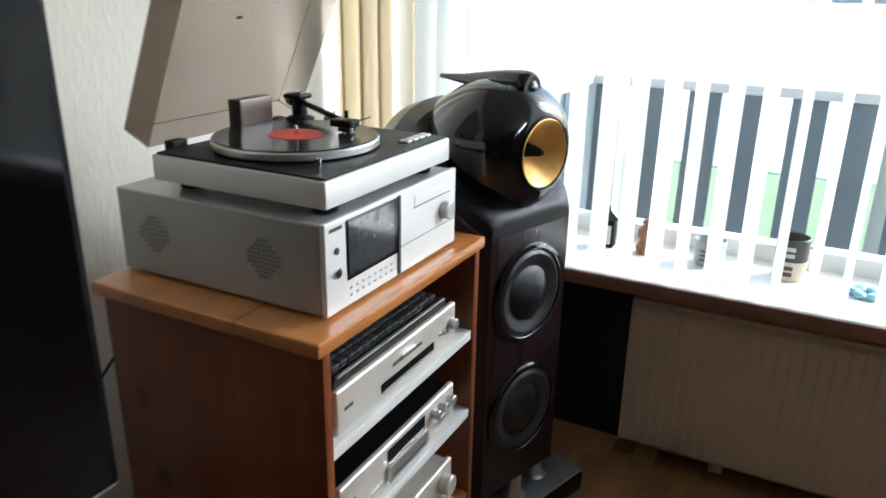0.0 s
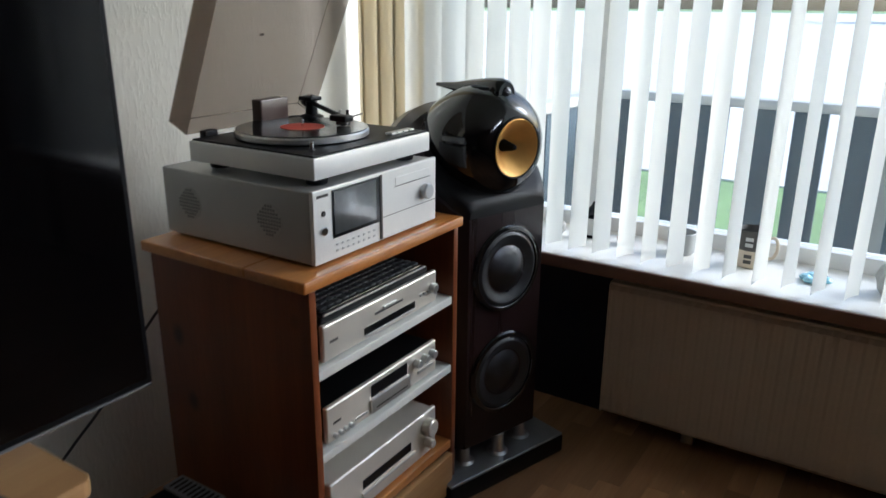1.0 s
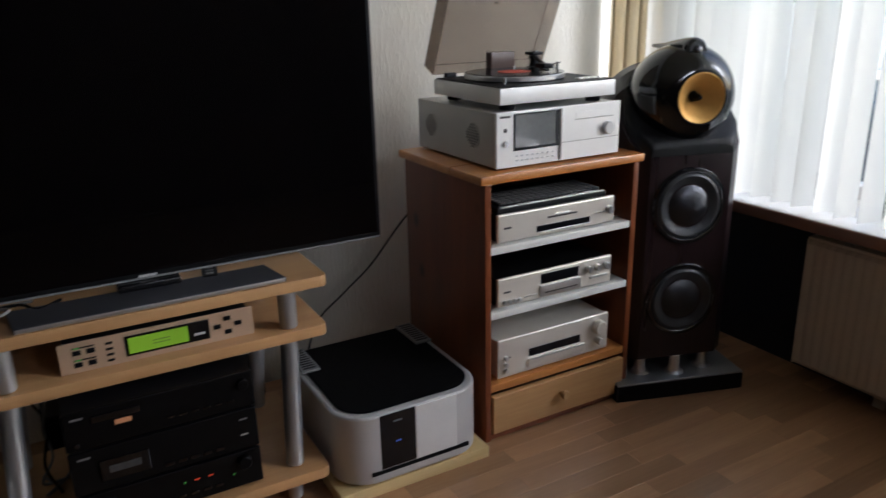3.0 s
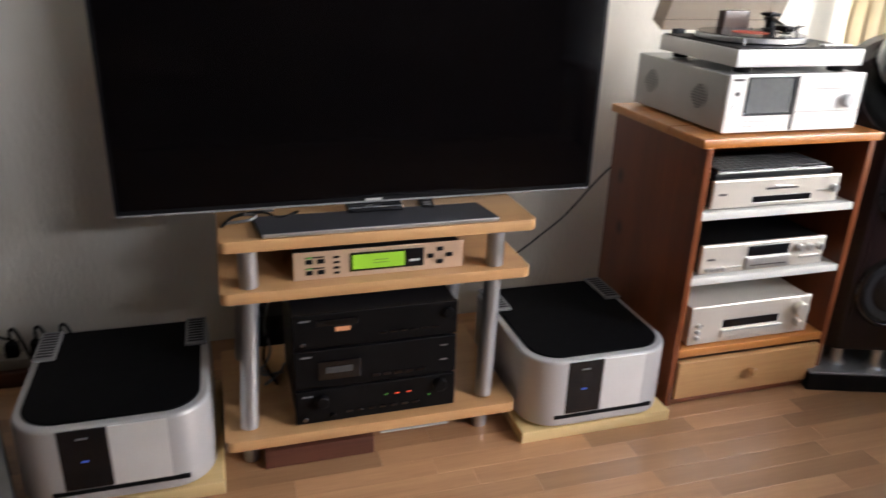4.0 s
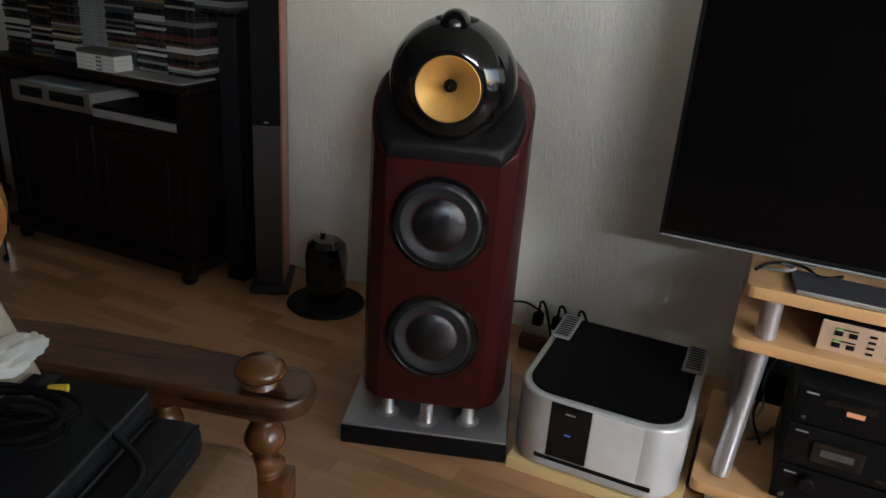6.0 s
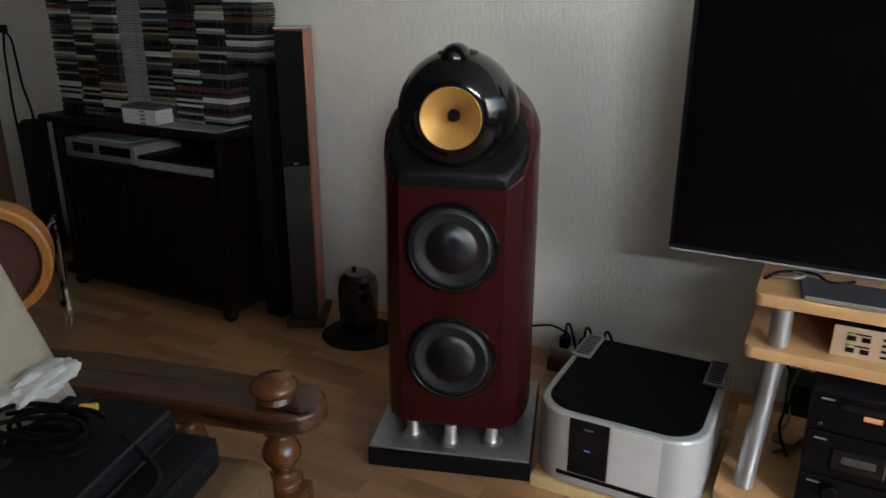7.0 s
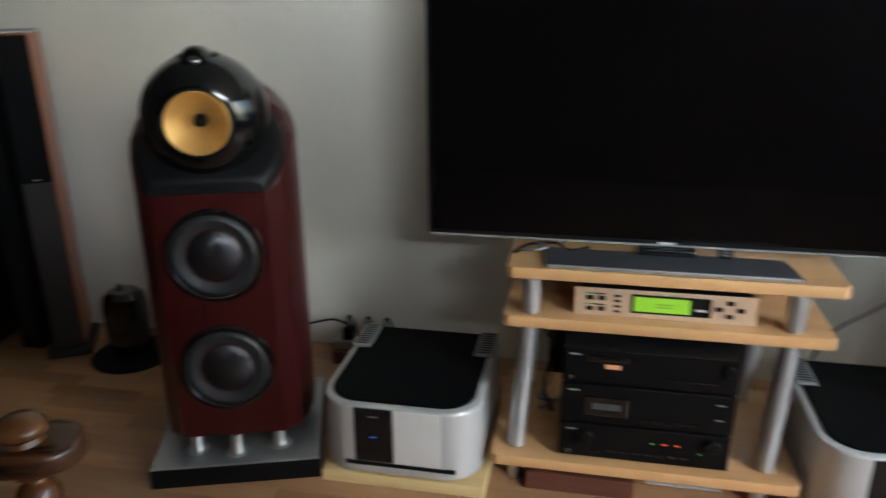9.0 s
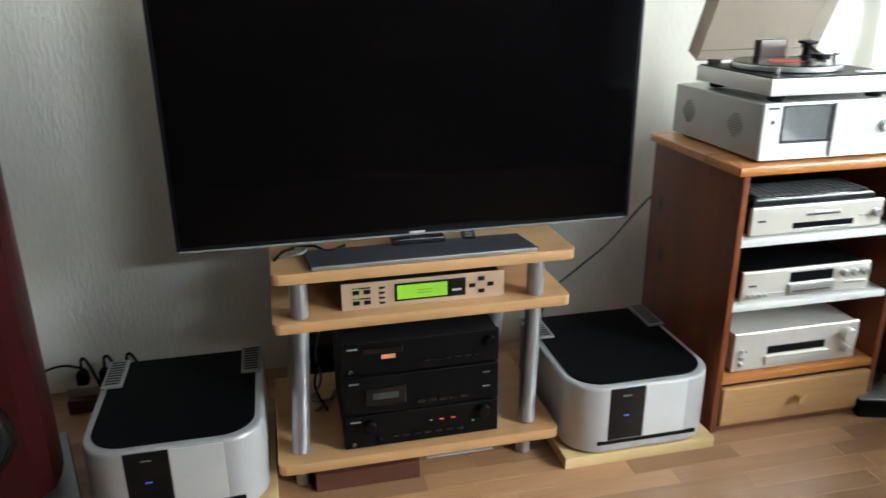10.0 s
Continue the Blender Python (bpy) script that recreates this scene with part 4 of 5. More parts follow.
part("arm_rest", rod((-0.205, 0.352, 0.0662), (-0.205, 0.352, 0.105), 0.004, 10), SATIN_BLACK, tt)
for k in range(4):
    part("button", box(-0.050, -0.030, 0.300 + 0.024 * k, 0.318 + 0.024 * k, 0.0663, 0.071, 0.001), SILVER, tt)
for y in (0.06, 0.34):
    part("hinge", box(-0.385, -0.362, y - 0.018, y + 0.018, 0.05, 0.078, 0.003), SATIN_BLACK, tt)
LID = pose(-0.376, 0, 0.074, 0, -65, 0)
lid = part("lid", box(0, 0.372, -0.002, 0.414, 0.058, 0.0608), ACRYLIC, tt, "smoked brown acrylic lid, propped open", LID, smooth=False)
tl = 0.0028
for b in (box(0, 0.372, -0.002, -0.002 + tl, 0.0, 0.0578), box(0, 0.372, 0.414 - tl, 0.414, 0.0, 0.0578),
          box(0.372 - tl, 0.372, 0.001, 0.411, 0.0, 0.0578), box(0, tl, 0.001, 0.411, 0.0, 0.0578)):
    part("lid_wall", b, ACRYLIC, lid, "", LID, smooth=False)
part("lid_badge", box(0.20, 0.206, 0.21, 0.225, 0.0612, 0.0620), PRINT_DARK, tt, "", LID)

rec = thing("vinyl_record", pose(0.283, 1.35, 1.0833), "black vinyl record with a red label on the turntable", "record")
part("disc", lathe([(0, 0), (0.1495, 0), (0.1505, 0.0012), (0.149, 0.0026), (0.146, 0.0022), (0.056, 0.0022), (0.053, 0.0018), (0, 0.0018)], 64), VINYL, rec)
part("paper_label", lathe([(0.0038, 0.0021), (0.0505, 0.0021), (0.0505, 0.0027), (0.0038, 0.0027)], 40), RED_PAPER, rec)
tagged(part("cleaning_box", box(0.118, 0.150, 1.352, 1.445, 1.0665, 1.135, 0.004), SMOKE_BROWN), "small brown box standing behind the record", "box")

# ---- dark corner: sideboard, discs, slim loudspeakers ----
sb = thing("sideboard", pose(0, 0, 0), "dark antique wooden sideboard with an open shelf", "sideboard")
SX0, SX1, S0, S1 = -0.20, 0.16, -3.11, -2.135
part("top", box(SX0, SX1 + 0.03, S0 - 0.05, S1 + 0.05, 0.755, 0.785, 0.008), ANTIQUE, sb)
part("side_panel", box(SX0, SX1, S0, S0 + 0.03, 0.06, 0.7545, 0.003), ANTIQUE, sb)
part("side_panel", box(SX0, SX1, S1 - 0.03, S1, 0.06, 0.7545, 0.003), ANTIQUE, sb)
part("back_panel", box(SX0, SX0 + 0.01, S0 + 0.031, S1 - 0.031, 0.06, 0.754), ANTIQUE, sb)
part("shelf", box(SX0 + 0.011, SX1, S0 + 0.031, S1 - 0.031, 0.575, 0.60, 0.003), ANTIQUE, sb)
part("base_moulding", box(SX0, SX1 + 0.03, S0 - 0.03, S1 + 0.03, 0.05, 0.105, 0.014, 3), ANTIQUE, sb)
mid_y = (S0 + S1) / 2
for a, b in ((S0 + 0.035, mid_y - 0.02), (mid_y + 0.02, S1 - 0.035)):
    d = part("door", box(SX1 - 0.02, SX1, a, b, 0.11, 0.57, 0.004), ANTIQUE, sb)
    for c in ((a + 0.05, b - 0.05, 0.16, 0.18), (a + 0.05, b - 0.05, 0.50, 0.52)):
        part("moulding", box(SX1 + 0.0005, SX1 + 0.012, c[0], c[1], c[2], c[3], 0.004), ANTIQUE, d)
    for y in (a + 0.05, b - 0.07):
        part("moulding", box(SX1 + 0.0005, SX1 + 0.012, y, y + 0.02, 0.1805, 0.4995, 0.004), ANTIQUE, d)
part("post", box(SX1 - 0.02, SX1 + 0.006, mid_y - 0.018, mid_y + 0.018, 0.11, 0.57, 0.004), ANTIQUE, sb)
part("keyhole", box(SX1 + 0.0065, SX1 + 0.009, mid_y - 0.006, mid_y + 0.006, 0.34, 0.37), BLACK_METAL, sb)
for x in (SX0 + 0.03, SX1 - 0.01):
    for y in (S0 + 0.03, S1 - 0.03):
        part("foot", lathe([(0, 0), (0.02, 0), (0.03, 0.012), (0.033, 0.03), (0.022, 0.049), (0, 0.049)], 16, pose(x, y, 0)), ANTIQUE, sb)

vid = thing("disc_recorder", pose(0.145, -3.06, 0.6005), "grey disc recorder on the sideboard shelf", "video recorder")
part("body", box(-0.25, -0.006, 0, 0.44, 0.004, 0.085, 0.003), DUSTY_GREY, vid)
part("faceplate", box(-0.0055, 0, 0, 0.44, 0.004, 0.085, 0.002), SILVER, vid)
part("tray_panel", box(0.0003, 0.002, 0.05, 0.18, 0.03, 0.07, 0.001), GLASS_BLACK, vid)
part("display", box(0.0003, 0.002, 0.22, 0.41, 0.03, 0.07, 0.001), GLASS_BLACK, vid)
pap = thing("magazine_pile", pose(-0.07, -3.0, 0.6865), "loose magazines on the disc recorder", "magazines")
for k in range(3):
    part("magazine", box(0, 0.20, 0.02 * k, 0.30 + 0.03 * k, 0.0045 * k, 0.0045 * k + 0.004, 0.001), (PRINT_WHITE, BLUE_GLASS, DUSTY_GREY)[k], pap)
sat = thing("satellite_box", pose(0.155, -2.60, 0.6005), "low grey box on the sideboard shelf", "receiver")
part("body", box(-0.22, -0.004, 0, 0.42, 0.003, 0.05, 0.003), SATIN_BLACK, sat)
part("faceplate", box(-0.0035, 0, 0, 0.42, 0.003, 0.036, 0.002), DUSTY_GREY, sat)



def jewel_case_mesh(h, material):
    me = bpy.data.meshes.new("jewel_case")
    bm = box(-0.124, 0, 0.0012, 0.1408, 0, h - 0.0016)
    bm.to_mesh(me)
    bm.free()
    me.materials.append(material)
    return me


case_mesh = {(clear, double): jewel_case_mesh(0.0208 if double else 0.0104, CASE_GREY if clear else CD_SPINES) for clear in (False, True) for double in (False, True)}
rnd = random.Random(11)
for k in range(8):
    stk = thing("cd_stack", pose(0.075 + rnd.uniform(-0.012, 0.012), -3.14 + 0.1435 * k, 0.7855 if k < 7 else 1.0365, 0, 0, rnd.uniform(-1.5, 1.5)), "tall stack of compact discs in jewel cases on the sideboard", "cd stack", "stacks of compact discs")
    count = 56 if k < 7 else 33
    z = 0.0
    while z < count * 0.0108:
        double = rnd.random() < 0.08
        case = bpy.data.objects.new("jewel_case", case_mesh[(k == 3, double)])
        scene.collection.objects.link(case)
        case.parent = stk
        case.matrix_basis = pose(rnd.uniform(-0.004, 0.004), rnd.uniform(-0.0025, 0.0025), z, 0, 0, rnd.uniform(-0.8, 0.8))
        z += 0.0208 if double else 0.0104

dvd = thing("disc_case_pile", pose(0.165, -2.64, 0.7855), "short pile of white-spined disc cases", "disc cases")
for k in range(5):
    part("disc_case", box(-0.135, 0, 0, 0.19, 0.015 * k, 0.015 * k + 0.0142, 0.001), PRINT_WHITE if k < 4 else PRINT_DARK, dvd)
    if k < 4:
        part("print_bar", box(0.0003, 0.001, 0.10, 0.13, 0.015 * k + 0.004, 0.015 * k + 0.010), PRINT_DARK, dvd)
tagged(part("flat_tray", box(0.0, 0.18, -2.44, -2.12, 0.7855, 0.793, 0.003), DUSTY_GREY), "flat grey tray on the sideboard edge", "tray")


tall = thing("tall_black_box", pose(0.03, -2.078, 0), "tall black box standing between sideboard and slim loudspeaker", "box")
part("body", box(-0.16, 0, 0.0, 0.085, 0.0, 1.036, 0.004), MATT_BLACK, tall)
part("front_cloth", box(0.0005, 0.004, 0.006, 0.079, 0.05, 1.02, 0.002), CLOTH_BLACK, tall)


def slim_speaker(m, label, height=1.163, split=0.664, side=CHERRY):
    t = thing("slim_loudspeaker", m, label, "loudspeaker", "slim column loudspeakers")
    part("cabinet", box(-0.19, -0.012, -0.053, 0.056, 0.03, height, 0.006), side, t)
    part("grille", box(-0.0115, 0.004, -0.052, 0.050, split, height - 0.005, 0.003), MATT_BLACK, t, "black cloth grille")
    part("lower_front", box(-0.0115, -0.002, -0.052, 0.050, 0.03, split - 0.003, 0.003), SPEAKER_GREY, t)
    part("cap", box(-0.188, 0.0, -0.054, 0.057, height + 0.0005, height + 0.008, 0.002), COLUMN if side is CHERRY else side, t, "thin flat cap")
    part("badge", box(0.0043, 0.0052, -0.008, 0.008, split + 0.008, split + 0.013), COLUMN, t)
    part("foot_plate", box(-0.21, 0.03, -0.075, 0.078, 0.0, 0.0295, 0.006), SPEAKER_GREY, t)
    return t


slim_speaker(pose(0.045, -1.858, 0, 0, 0, 29), "slim cherry loudspeaker with black grille beside the sideboard")
slim_speaker(pose(-0.05, -3.60, 0, 0, 0, 48), "short slim black loudspeaker in the dark corner beyond the sideboard", 0.66, 0.1, MATT_BLACK)

bk = thing("dark_table_lamp", pose(0.01, -1.62, 0), "dark pot-shaped object on a round black base", "pot")
part("base_disc", lathe([(0, 0), (0.145, 0), (0.15, 0.006), (0.14, 0.014), (0.05, 0.022), (0, 0.022)], 40), SATIN_BLACK, bk)
part("pot", lathe([(0, 0.0225), (0.065, 0.0225), (0.075, 0.06), (0.08, 0.20), (0.072, 0.245), (0.05, 0.265), (0, 0.268)], 32), GLOSS_BLACK, bk)
part("finial", lathe([(0, 0.2685), (0.01, 0.2685), (0.012, 0.28), (0, 0.288)], 16, pose(-0.02, -0.03, 0)), CHROME, bk)

# black block added where deep shade lies behind the stand
shade_box = thing("shade_block", pose(-0.10, 0.18, 0), "black block added for the shade behind the television stand", "box")
part("body", box(-0.06, 0.05, -0.26, 0.40, 0.0, 0.15, 0.006), MATT_BLACK, shade_box)
part("lid_edge", box(-0.062, 0.052, -0.262, 0.402, 0.1505, 0.16, 0.003), SATIN_BLACK, shade_box)
# socket strip and leads by the wall
ps = thing("socket_strip", pose(-0.13, -0.86, 0), "grey-cream socket strip with black plugs on a low block", "socket strip")
part("block", box(-0.02, 0.07, 0.0, 0.27, 0.0, 0.0495, 0.004), BROWN_BOX, ps)
part("strip_body", box(0, 0.05, 0, 0.26, 0.05, 0.085, 0.004), STRIP_CREAM, ps)
for y in (0.05, 0.12, 0.19):
    part("plug", box(0.008, 0.042, y - 0.018, y + 0.018, 0.0855, 0.13, 0.006), MATT_BLACK, ps)
for y in (0.05, 0.12, 0.19):
    tagged(part("mains_lead", tube([(-0.105, -0.86 + y, 0.131), (-0.10, -0.855 + y, 0.175), (-0.07, -0.83 + y, 0.18), (-0.03, -0.79 + y, 0.10), (0.03, -0.75 + y, 0.02), (0.09, -0.72 + y, 0.012)], 0.005), MATT_BLACK), "black mains lead from the socket strip", "cable", "mains leads")
tagged(part("television_lead", tube([(0.10, 0.66, 0.12), (-0.08, 0.78, 0.24), (-0.10, 0.90, 0.33), (-0.10, 1.01, 0.416), (-0.10, 1.15, 0.566), (-0.08, 1.30, 0.70)], 0.0035), RUBBER), "black lead hanging between television stand and cabinet", "cable")
tagged(part("speaker_lead", tube([(0.02, -1.12, 0.16), (-0.10, -0.98, 0.13), (-0.14, -0.88, 0.14), (-0.11, -0.80, 0.135)], 0.004), MATT_BLACK), "black lead behind the loudspeaker", "cable")
for k, pts in enumerate(([(0.36, -0.165, 0.628), (0.30, -0.13, 0.632), (0.27, -0.06, 0.628), (0.33, -0.02, 0.63), (0.28, 0.03, 0.626)],
                         [(0.33, -0.16, 0.625), (0.36, -0.10, 0.64), (0.31, -0.08, 0.635), (0.27, -0.12, 0.626), (0.25, -0.03, 0.625)])):
    tagged(part("thin_lead", tube(pts, 0.004), (MATT_BLACK, DUSTY_GREY)[k]), "thin lead curled on the television stand", "cable", "leads on the stand")
for k, (mt, pts) in enumerate(((DUSTY_GREY, [(0.16, -0.05, 0.33), (0.17, -0.07, 0.24), (0.20, -0.06, 0.17), (0.26, -0.09, 0.135), (0.24, -0.03, 0.12)]),
                               (MATT_BLACK, [(0.14, -0.08, 0.44), (0.13, -0.10, 0.34), (0.16, -0.06, 0.25), (0.22, -0.08, 0.16), (0.30, -0.05, 0.118)]),
                               (DUSTY_GREY, [(0.20, -0.09, 0.119), (0.27, -0.06, 0.122), (0.31, -0.085, 0.128), (0.25, -0.04, 0.125), (0.19, -0.02, 0.118)]))):
    tagged(part("equipment_lead", tube(pts, 0.0038), mt), "thin lead hanging behind the black units in the stand", "cable", "leads behind the units")
rm = thing("remote_control", pose(0.272, 0.385, 0.6195, 0, 0, 80), "black remote control beside the television foot", "remote control")
part("body", box(-0.02, 0.02, -0.06, 0.06, 0, 0.014, 0.005), SATIN_BLACK, rm)
for k in range(4):
    part("button", box(-0.010, 0.010, -0.045 + 0.022 * k, -0.035 + 0.022 * k, 0.0142, 0.016, 0.0005), DUSTY_GREY, rm)


# ---- oak armchair with a bag ----
ch = thing("oak_armchair", pose(1.25, -0.953, 0, 0, 0, 106), "heavy oak armchair with brown velour seat and cream back", "armchair")
# local x points to the chair's front, y to its left


def arm_board(y):
    w = 1 if y == 0.0 else -1
    a, b = y - 0.062 * w, y + 0.082 * w
    mid, r = (a + b) / 2, abs(b - a) / 2
    pts = [(-0.66, y - 0.04 * w), (-0.45, y - 0.044 * w), (-0.20, y - 0.052 * w), (0.0, a)]
    pts += [(0.02 + 0.075 * math.cos(radians(k)), mid + w * r * math.sin(radians(k))) for k in range(-80, 81, 16)]
    pts += [(0.0, b), (-0.20, y + 0.102 * w), (-0.45, y + 0.118 * w), (-0.66, y + 0.11 * w)]
    return prism(pts, 0.485, 0.53, 0.012, seg=3)


def turned_post(r, z0, z1):
    h = z1 - z0
    prof = [(0, 0), (0.8, 0), (0.8, 0.06), (1.0, 0.09), (1.0, 0.14), (0.6, 0.2), (0.55, 0.28), (0.95, 0.45), (1.05, 0.55), (0.85, 0.68), (0.5, 0.78), (0.6, 0.82), (0.95, 0.88), (0.95, 0.95), (0.7, 1.0), (0, 1.0)]
    fine = []
    for i in range(len(prof) - 1):
        p = [Vector(prof[max(0, min(len(prof) - 1, i + k))]) for k in (-1, 0, 1, 2)]
        for t in (0, 0.25, 0.5, 0.75):
            fine.append(p[1] + 0.5 * t * (p[2] - p[0] + t * (2 * p[0] - 5 * p[1] + 4 * p[2] - p[3] + t * (3 * p[1] - p[0] - 3 * p[2] + p[3]))))
    fine.append(Vector(prof[-1]))
    return lathe([(max(0.0, v.x) * r, z0 + min(1.0, max(0.0, v.y)) * h) for v in fine], 32)


for y in (0.0, -0.72):
    arm_b = part("armrest", arm_board(y), OAK, ch)
    dome = [(0.030, 0.5305), (0.036, 0.5335)] + [(0.048 * math.cos(radians(k)), 0.560 + (0.026 if k > 0 else 0.022) * math.sin(radians(k))) for k in range(-50, 91, 14)]
    part("arm_knob", lathe([(0, 0.5305)] + dome[:-1] + [(0, 0.586)], 36, pose(-0.005, y, 0)), OAK_TURNED, arm_b)
    for x in (0.0, -0.20, -0.40):
        part("spindle", turned_post(0.038 if x == 0 else 0.032, 0.33, 0.4845), OAK_TURNED, ch, "", pose(x, y, 0))
    part("side_rail", box(-0.66, 0.05, y - 0.035, y + 0.035, 0.25, 0.3295, 0.006), OAK_TURNED, ch)
    for x in (0.0, -0.62):
        part("leg", box(x - 0.035, x + 0.035, y - 0.035, y + 0.035, 0.0, 0.2495, 0.006), OAK_TURNED, ch)
part("front_rail", box(-0.02, 0.03, -0.684, -0.036, 0.17, 0.25, 0.006), OAK, ch)
part("seat_board", box(-0.62, -0.025, -0.684, -0.036, 0.19, 0.23), OAK, ch)
part("seat_cushion", box(-0.60, 0.02, -0.675, -0.05, 0.2305, 0.445, 0.05, 4), VELOUR, ch, "brown velour seat cushion with piped edge")
part("back_cushion", box(-0.09, 0.09, -0.66, -0.04, 0.0, 0.55, 0.05, 5), CREAM_CLOTH, ch, "cream upholstered back cushion", pose(-0.46, 0, 0.446, 0, -23, 0))
for y in (-0.71, 0.0):
    part("back_post", tube([(-0.60, y, 0.531), (-0.66, y, 0.72), (-0.76, y, 0.95)], 0.026, 12), OAK_TURNED, ch)
part("back_rail", tube([(-0.765, -0.71, 0.96), (-0.79, -0.36, 0.985), (-0.765, 0.0, 0.96)], 0.03, 12), OAK_TURNED, ch)

bag = thing("black_bag", pose(1.25, -0.953, 0.4455, 0, 0, 106), "black nylon equipment bag lying on the chair", "bag")
part("main_body", box(-0.40, -0.16, -0.60, -0.09, 0.0, 0.095, 0.022, 4), CLOTH_BLACK, bag)
pk = part("front_pocket", box(-0.155, -0.06, -0.50, -0.115, 0.0, 0.075, 0.024, 4), CLOTH_BLACK, bag)
part("piping", tube([(-0.066, -0.48, 0.070), (-0.063, -0.30, 0.0735), (-0.066, -0.13, 0.070)], 0.003), CLOTH_BLACK, pk)
part("tab", box(-0.0598, -0.057, -0.20, -0.178, 0.036, 0.043, 0.001), RUBBER, pk, "small dark rubber tab")
part("flap", box(-0.39, -0.168, -0.58, -0.098, 0.0955, 0.104, 0.004, 3), CLOTH_BLACK, bag)
part("flap_edge", tube([(-0.168, -0.57, 0.101), (-0.165, -0.34, 0.103), (-0.168, -0.11, 0.101)], 0.0045), RUBBER, bag)
part("zip", tube([(-0.158, -0.56, 0.055), (-0.152, -0.40, 0.068), (-0.152, -0.25, 0.068), (-0.160, -0.12, 0.055)], 0.004), RUBBER, bag)
part("zip_pull", box(-0.150, -0.146, -0.262, -0.25, 0.045, 0.066, 0.001), CHROME, bag)
part("strap", box(-0.36, -0.335, -0.58, -0.098, 0.1043, 0.1075, 0.001), RUBBER, bag)
part("handle", tube([(-0.20, -0.46, 0.107), (-0.13, -0.43, 0.094), (-0.085, -0.36, 0.084), (-0.09, -0.27, 0.085), (-0.20, -0.20, 0.107)], 0.006), CLOTH_BLACK, bag)
rnd = random.Random(3)
lo = thing("cable_bundle", pose(1.25, -0.953, 0.5545, 0, 0, 106), "coiled black audio cables with a yellow plug on the bag", "cables")
for k in range(7):
    cx, cy, r = -0.30 + rnd.uniform(-0.02, 0.02), -0.28 + rnd.uniform(-0.04, 0.04), rnd.uniform(0.04, 0.065)
    pts = [(cx + r * 1.4 * math.cos(a), cy + r * 0.8 * math.sin(a), 0.006 + 0.006 * k + rnd.uniform(0, 0.008)) for a in [k + i * 0.7 for i in range(10)]]
    part("cable", tube(pts, 0.0045), MATT_BLACK, lo)
part("cable", tube([(-0.42, -0.22, 0.02), (-0.36, -0.18, 0.02), (-0.315, -0.16, 0.012)], 0.004), MATT_BLACK, lo)
part("plug", rod((-0.315, -0.16, 0.012), (-0.285, -0.15, 0.012), 0.0075, 12), YELLOW_PLASTIC, lo, "yellow plug")
part("plug", rod((-0.32, -0.20, 0.016), (-0.29, -0.19, 0.016), 0.006, 12), CHROME, lo)
wc = thing("white_bag", pose(1.25, -0.953, 0.5545, 0, 0, 106), "crumpled white plastic bag on the cables", "plastic bag")
bm = bmesh.new()
bmesh.ops.create_icosphere(bm, subdivisions=4, radius=1)
for v in bm.verts:
    n = noise.noise(v.co * 2.3) * 0.35 + noise.noise(v.co * 6) * 0.16
    c = v.co * (1 + n)
    v.co = Vector((-0.40 + c.x * 0.045, -0.15 + c.y * 0.085, 0.05 + max(-0.6, c.z) * 0.022))
part("crumpled_film", bm, WHITE_PLASTIC, wc)

cs = thing("chrome_stand", pose(0.36, -2.95, 0), "chrome tube stand in the dark corner", "stand")
part("tube_leg", tube([(-0.03, 0.0, 0.36), (0.0, 0.0, 0.345), (0.01, 0.0, 0.30), (0.02, 0.02, 0.012)], 0.011), CHROME, cs)
part("tube_leg", tube([(-0.03, -0.02, 0.36), (-0.10, -0.10, 0.33), (-0.13, -0.16, 0.012)], 0.011), CHROME, cs)
part("foot_bar", tube([(0.03, 0.05, 0.012), (-0.04, -0.06, 0.012), (-0.14, -0.20, 0.012)], 0.011), MATT_BLACK, cs)
# guitar body simplified to a hoop: amber side, brown front
hoop = thing("guitar_body_hoop", pose(1.15, -2.02, 0.61, 90, 0, -38), "acoustic guitar body, built as a round amber hoop, behind the armchair", "drum")
part("shell", lathe([(0.150, -0.05), (0.158, -0.045), (0.158, 0.045), (0.150, 0.05), (0.132, 0.05), (0.128, 0.04), (0.128, -0.04), (0.132, -0.05), (0.150, -0.05)], 48), PINE_Y, hoop)
part("brown_front", lathe([(0, -0.02), (0.1275, -0.02), (0.1275, -0.015), (0, -0.015)], 40), BROWN_BOX, hoop)
part("stand_leg", rod((0.0, -0.158, 0.0), (0.02, -0.598, 0.02), 0.012), MATT_BLACK, hoop)
for pts in ([(-3.906, 1.10), (-3.858, 1.06), (-3.845, 0.95), (-3.832, 0.83), (-3.80, 0.72), (-3.79, 0.60), (-3.80, 0.02)], [(-3.91, 1.09), (-3.932, 1.0), (-3.938, 0.86), (-3.944, 0.71), (-3.93, 0.40), (-3.92, 0.02)]):
    tagged(part("hanging_lead", tube([(WX + 0.015, y, z) for y, z in pts], 0.006), MATT_BLACK), "black lead hanging down the wall in the corner", "cable", "leads on the wall")
tagged(part("wall_hook", box(WX, WX + 0.03, -3.925, -3.89, 1.09, 1.13, 0.006), MATT_BLACK), "small black hook on the wall holding leads", "hook")


# ---- ornaments on the sill ----
SZ = 0.6055
mug = thing("coffee_mug", pose(1.11, 2.40, SZ), "dark brown and cream mug with dark signs on the sill", "mug")
part("cup", lathe([(0, 0), (0.039, 0), (0.042, 0.004), (0.042, 0.055)], 32), CREAM_STEEL, mug)
part("upper_band", lathe([(0.042, 0.0555), (0.0425, 0.115), (0.040, 0.118), (0.038, 0.114), (0.038, 0.02), (0, 0.018)], 32), PRINT_DARK, mug, "dark brown upper band")
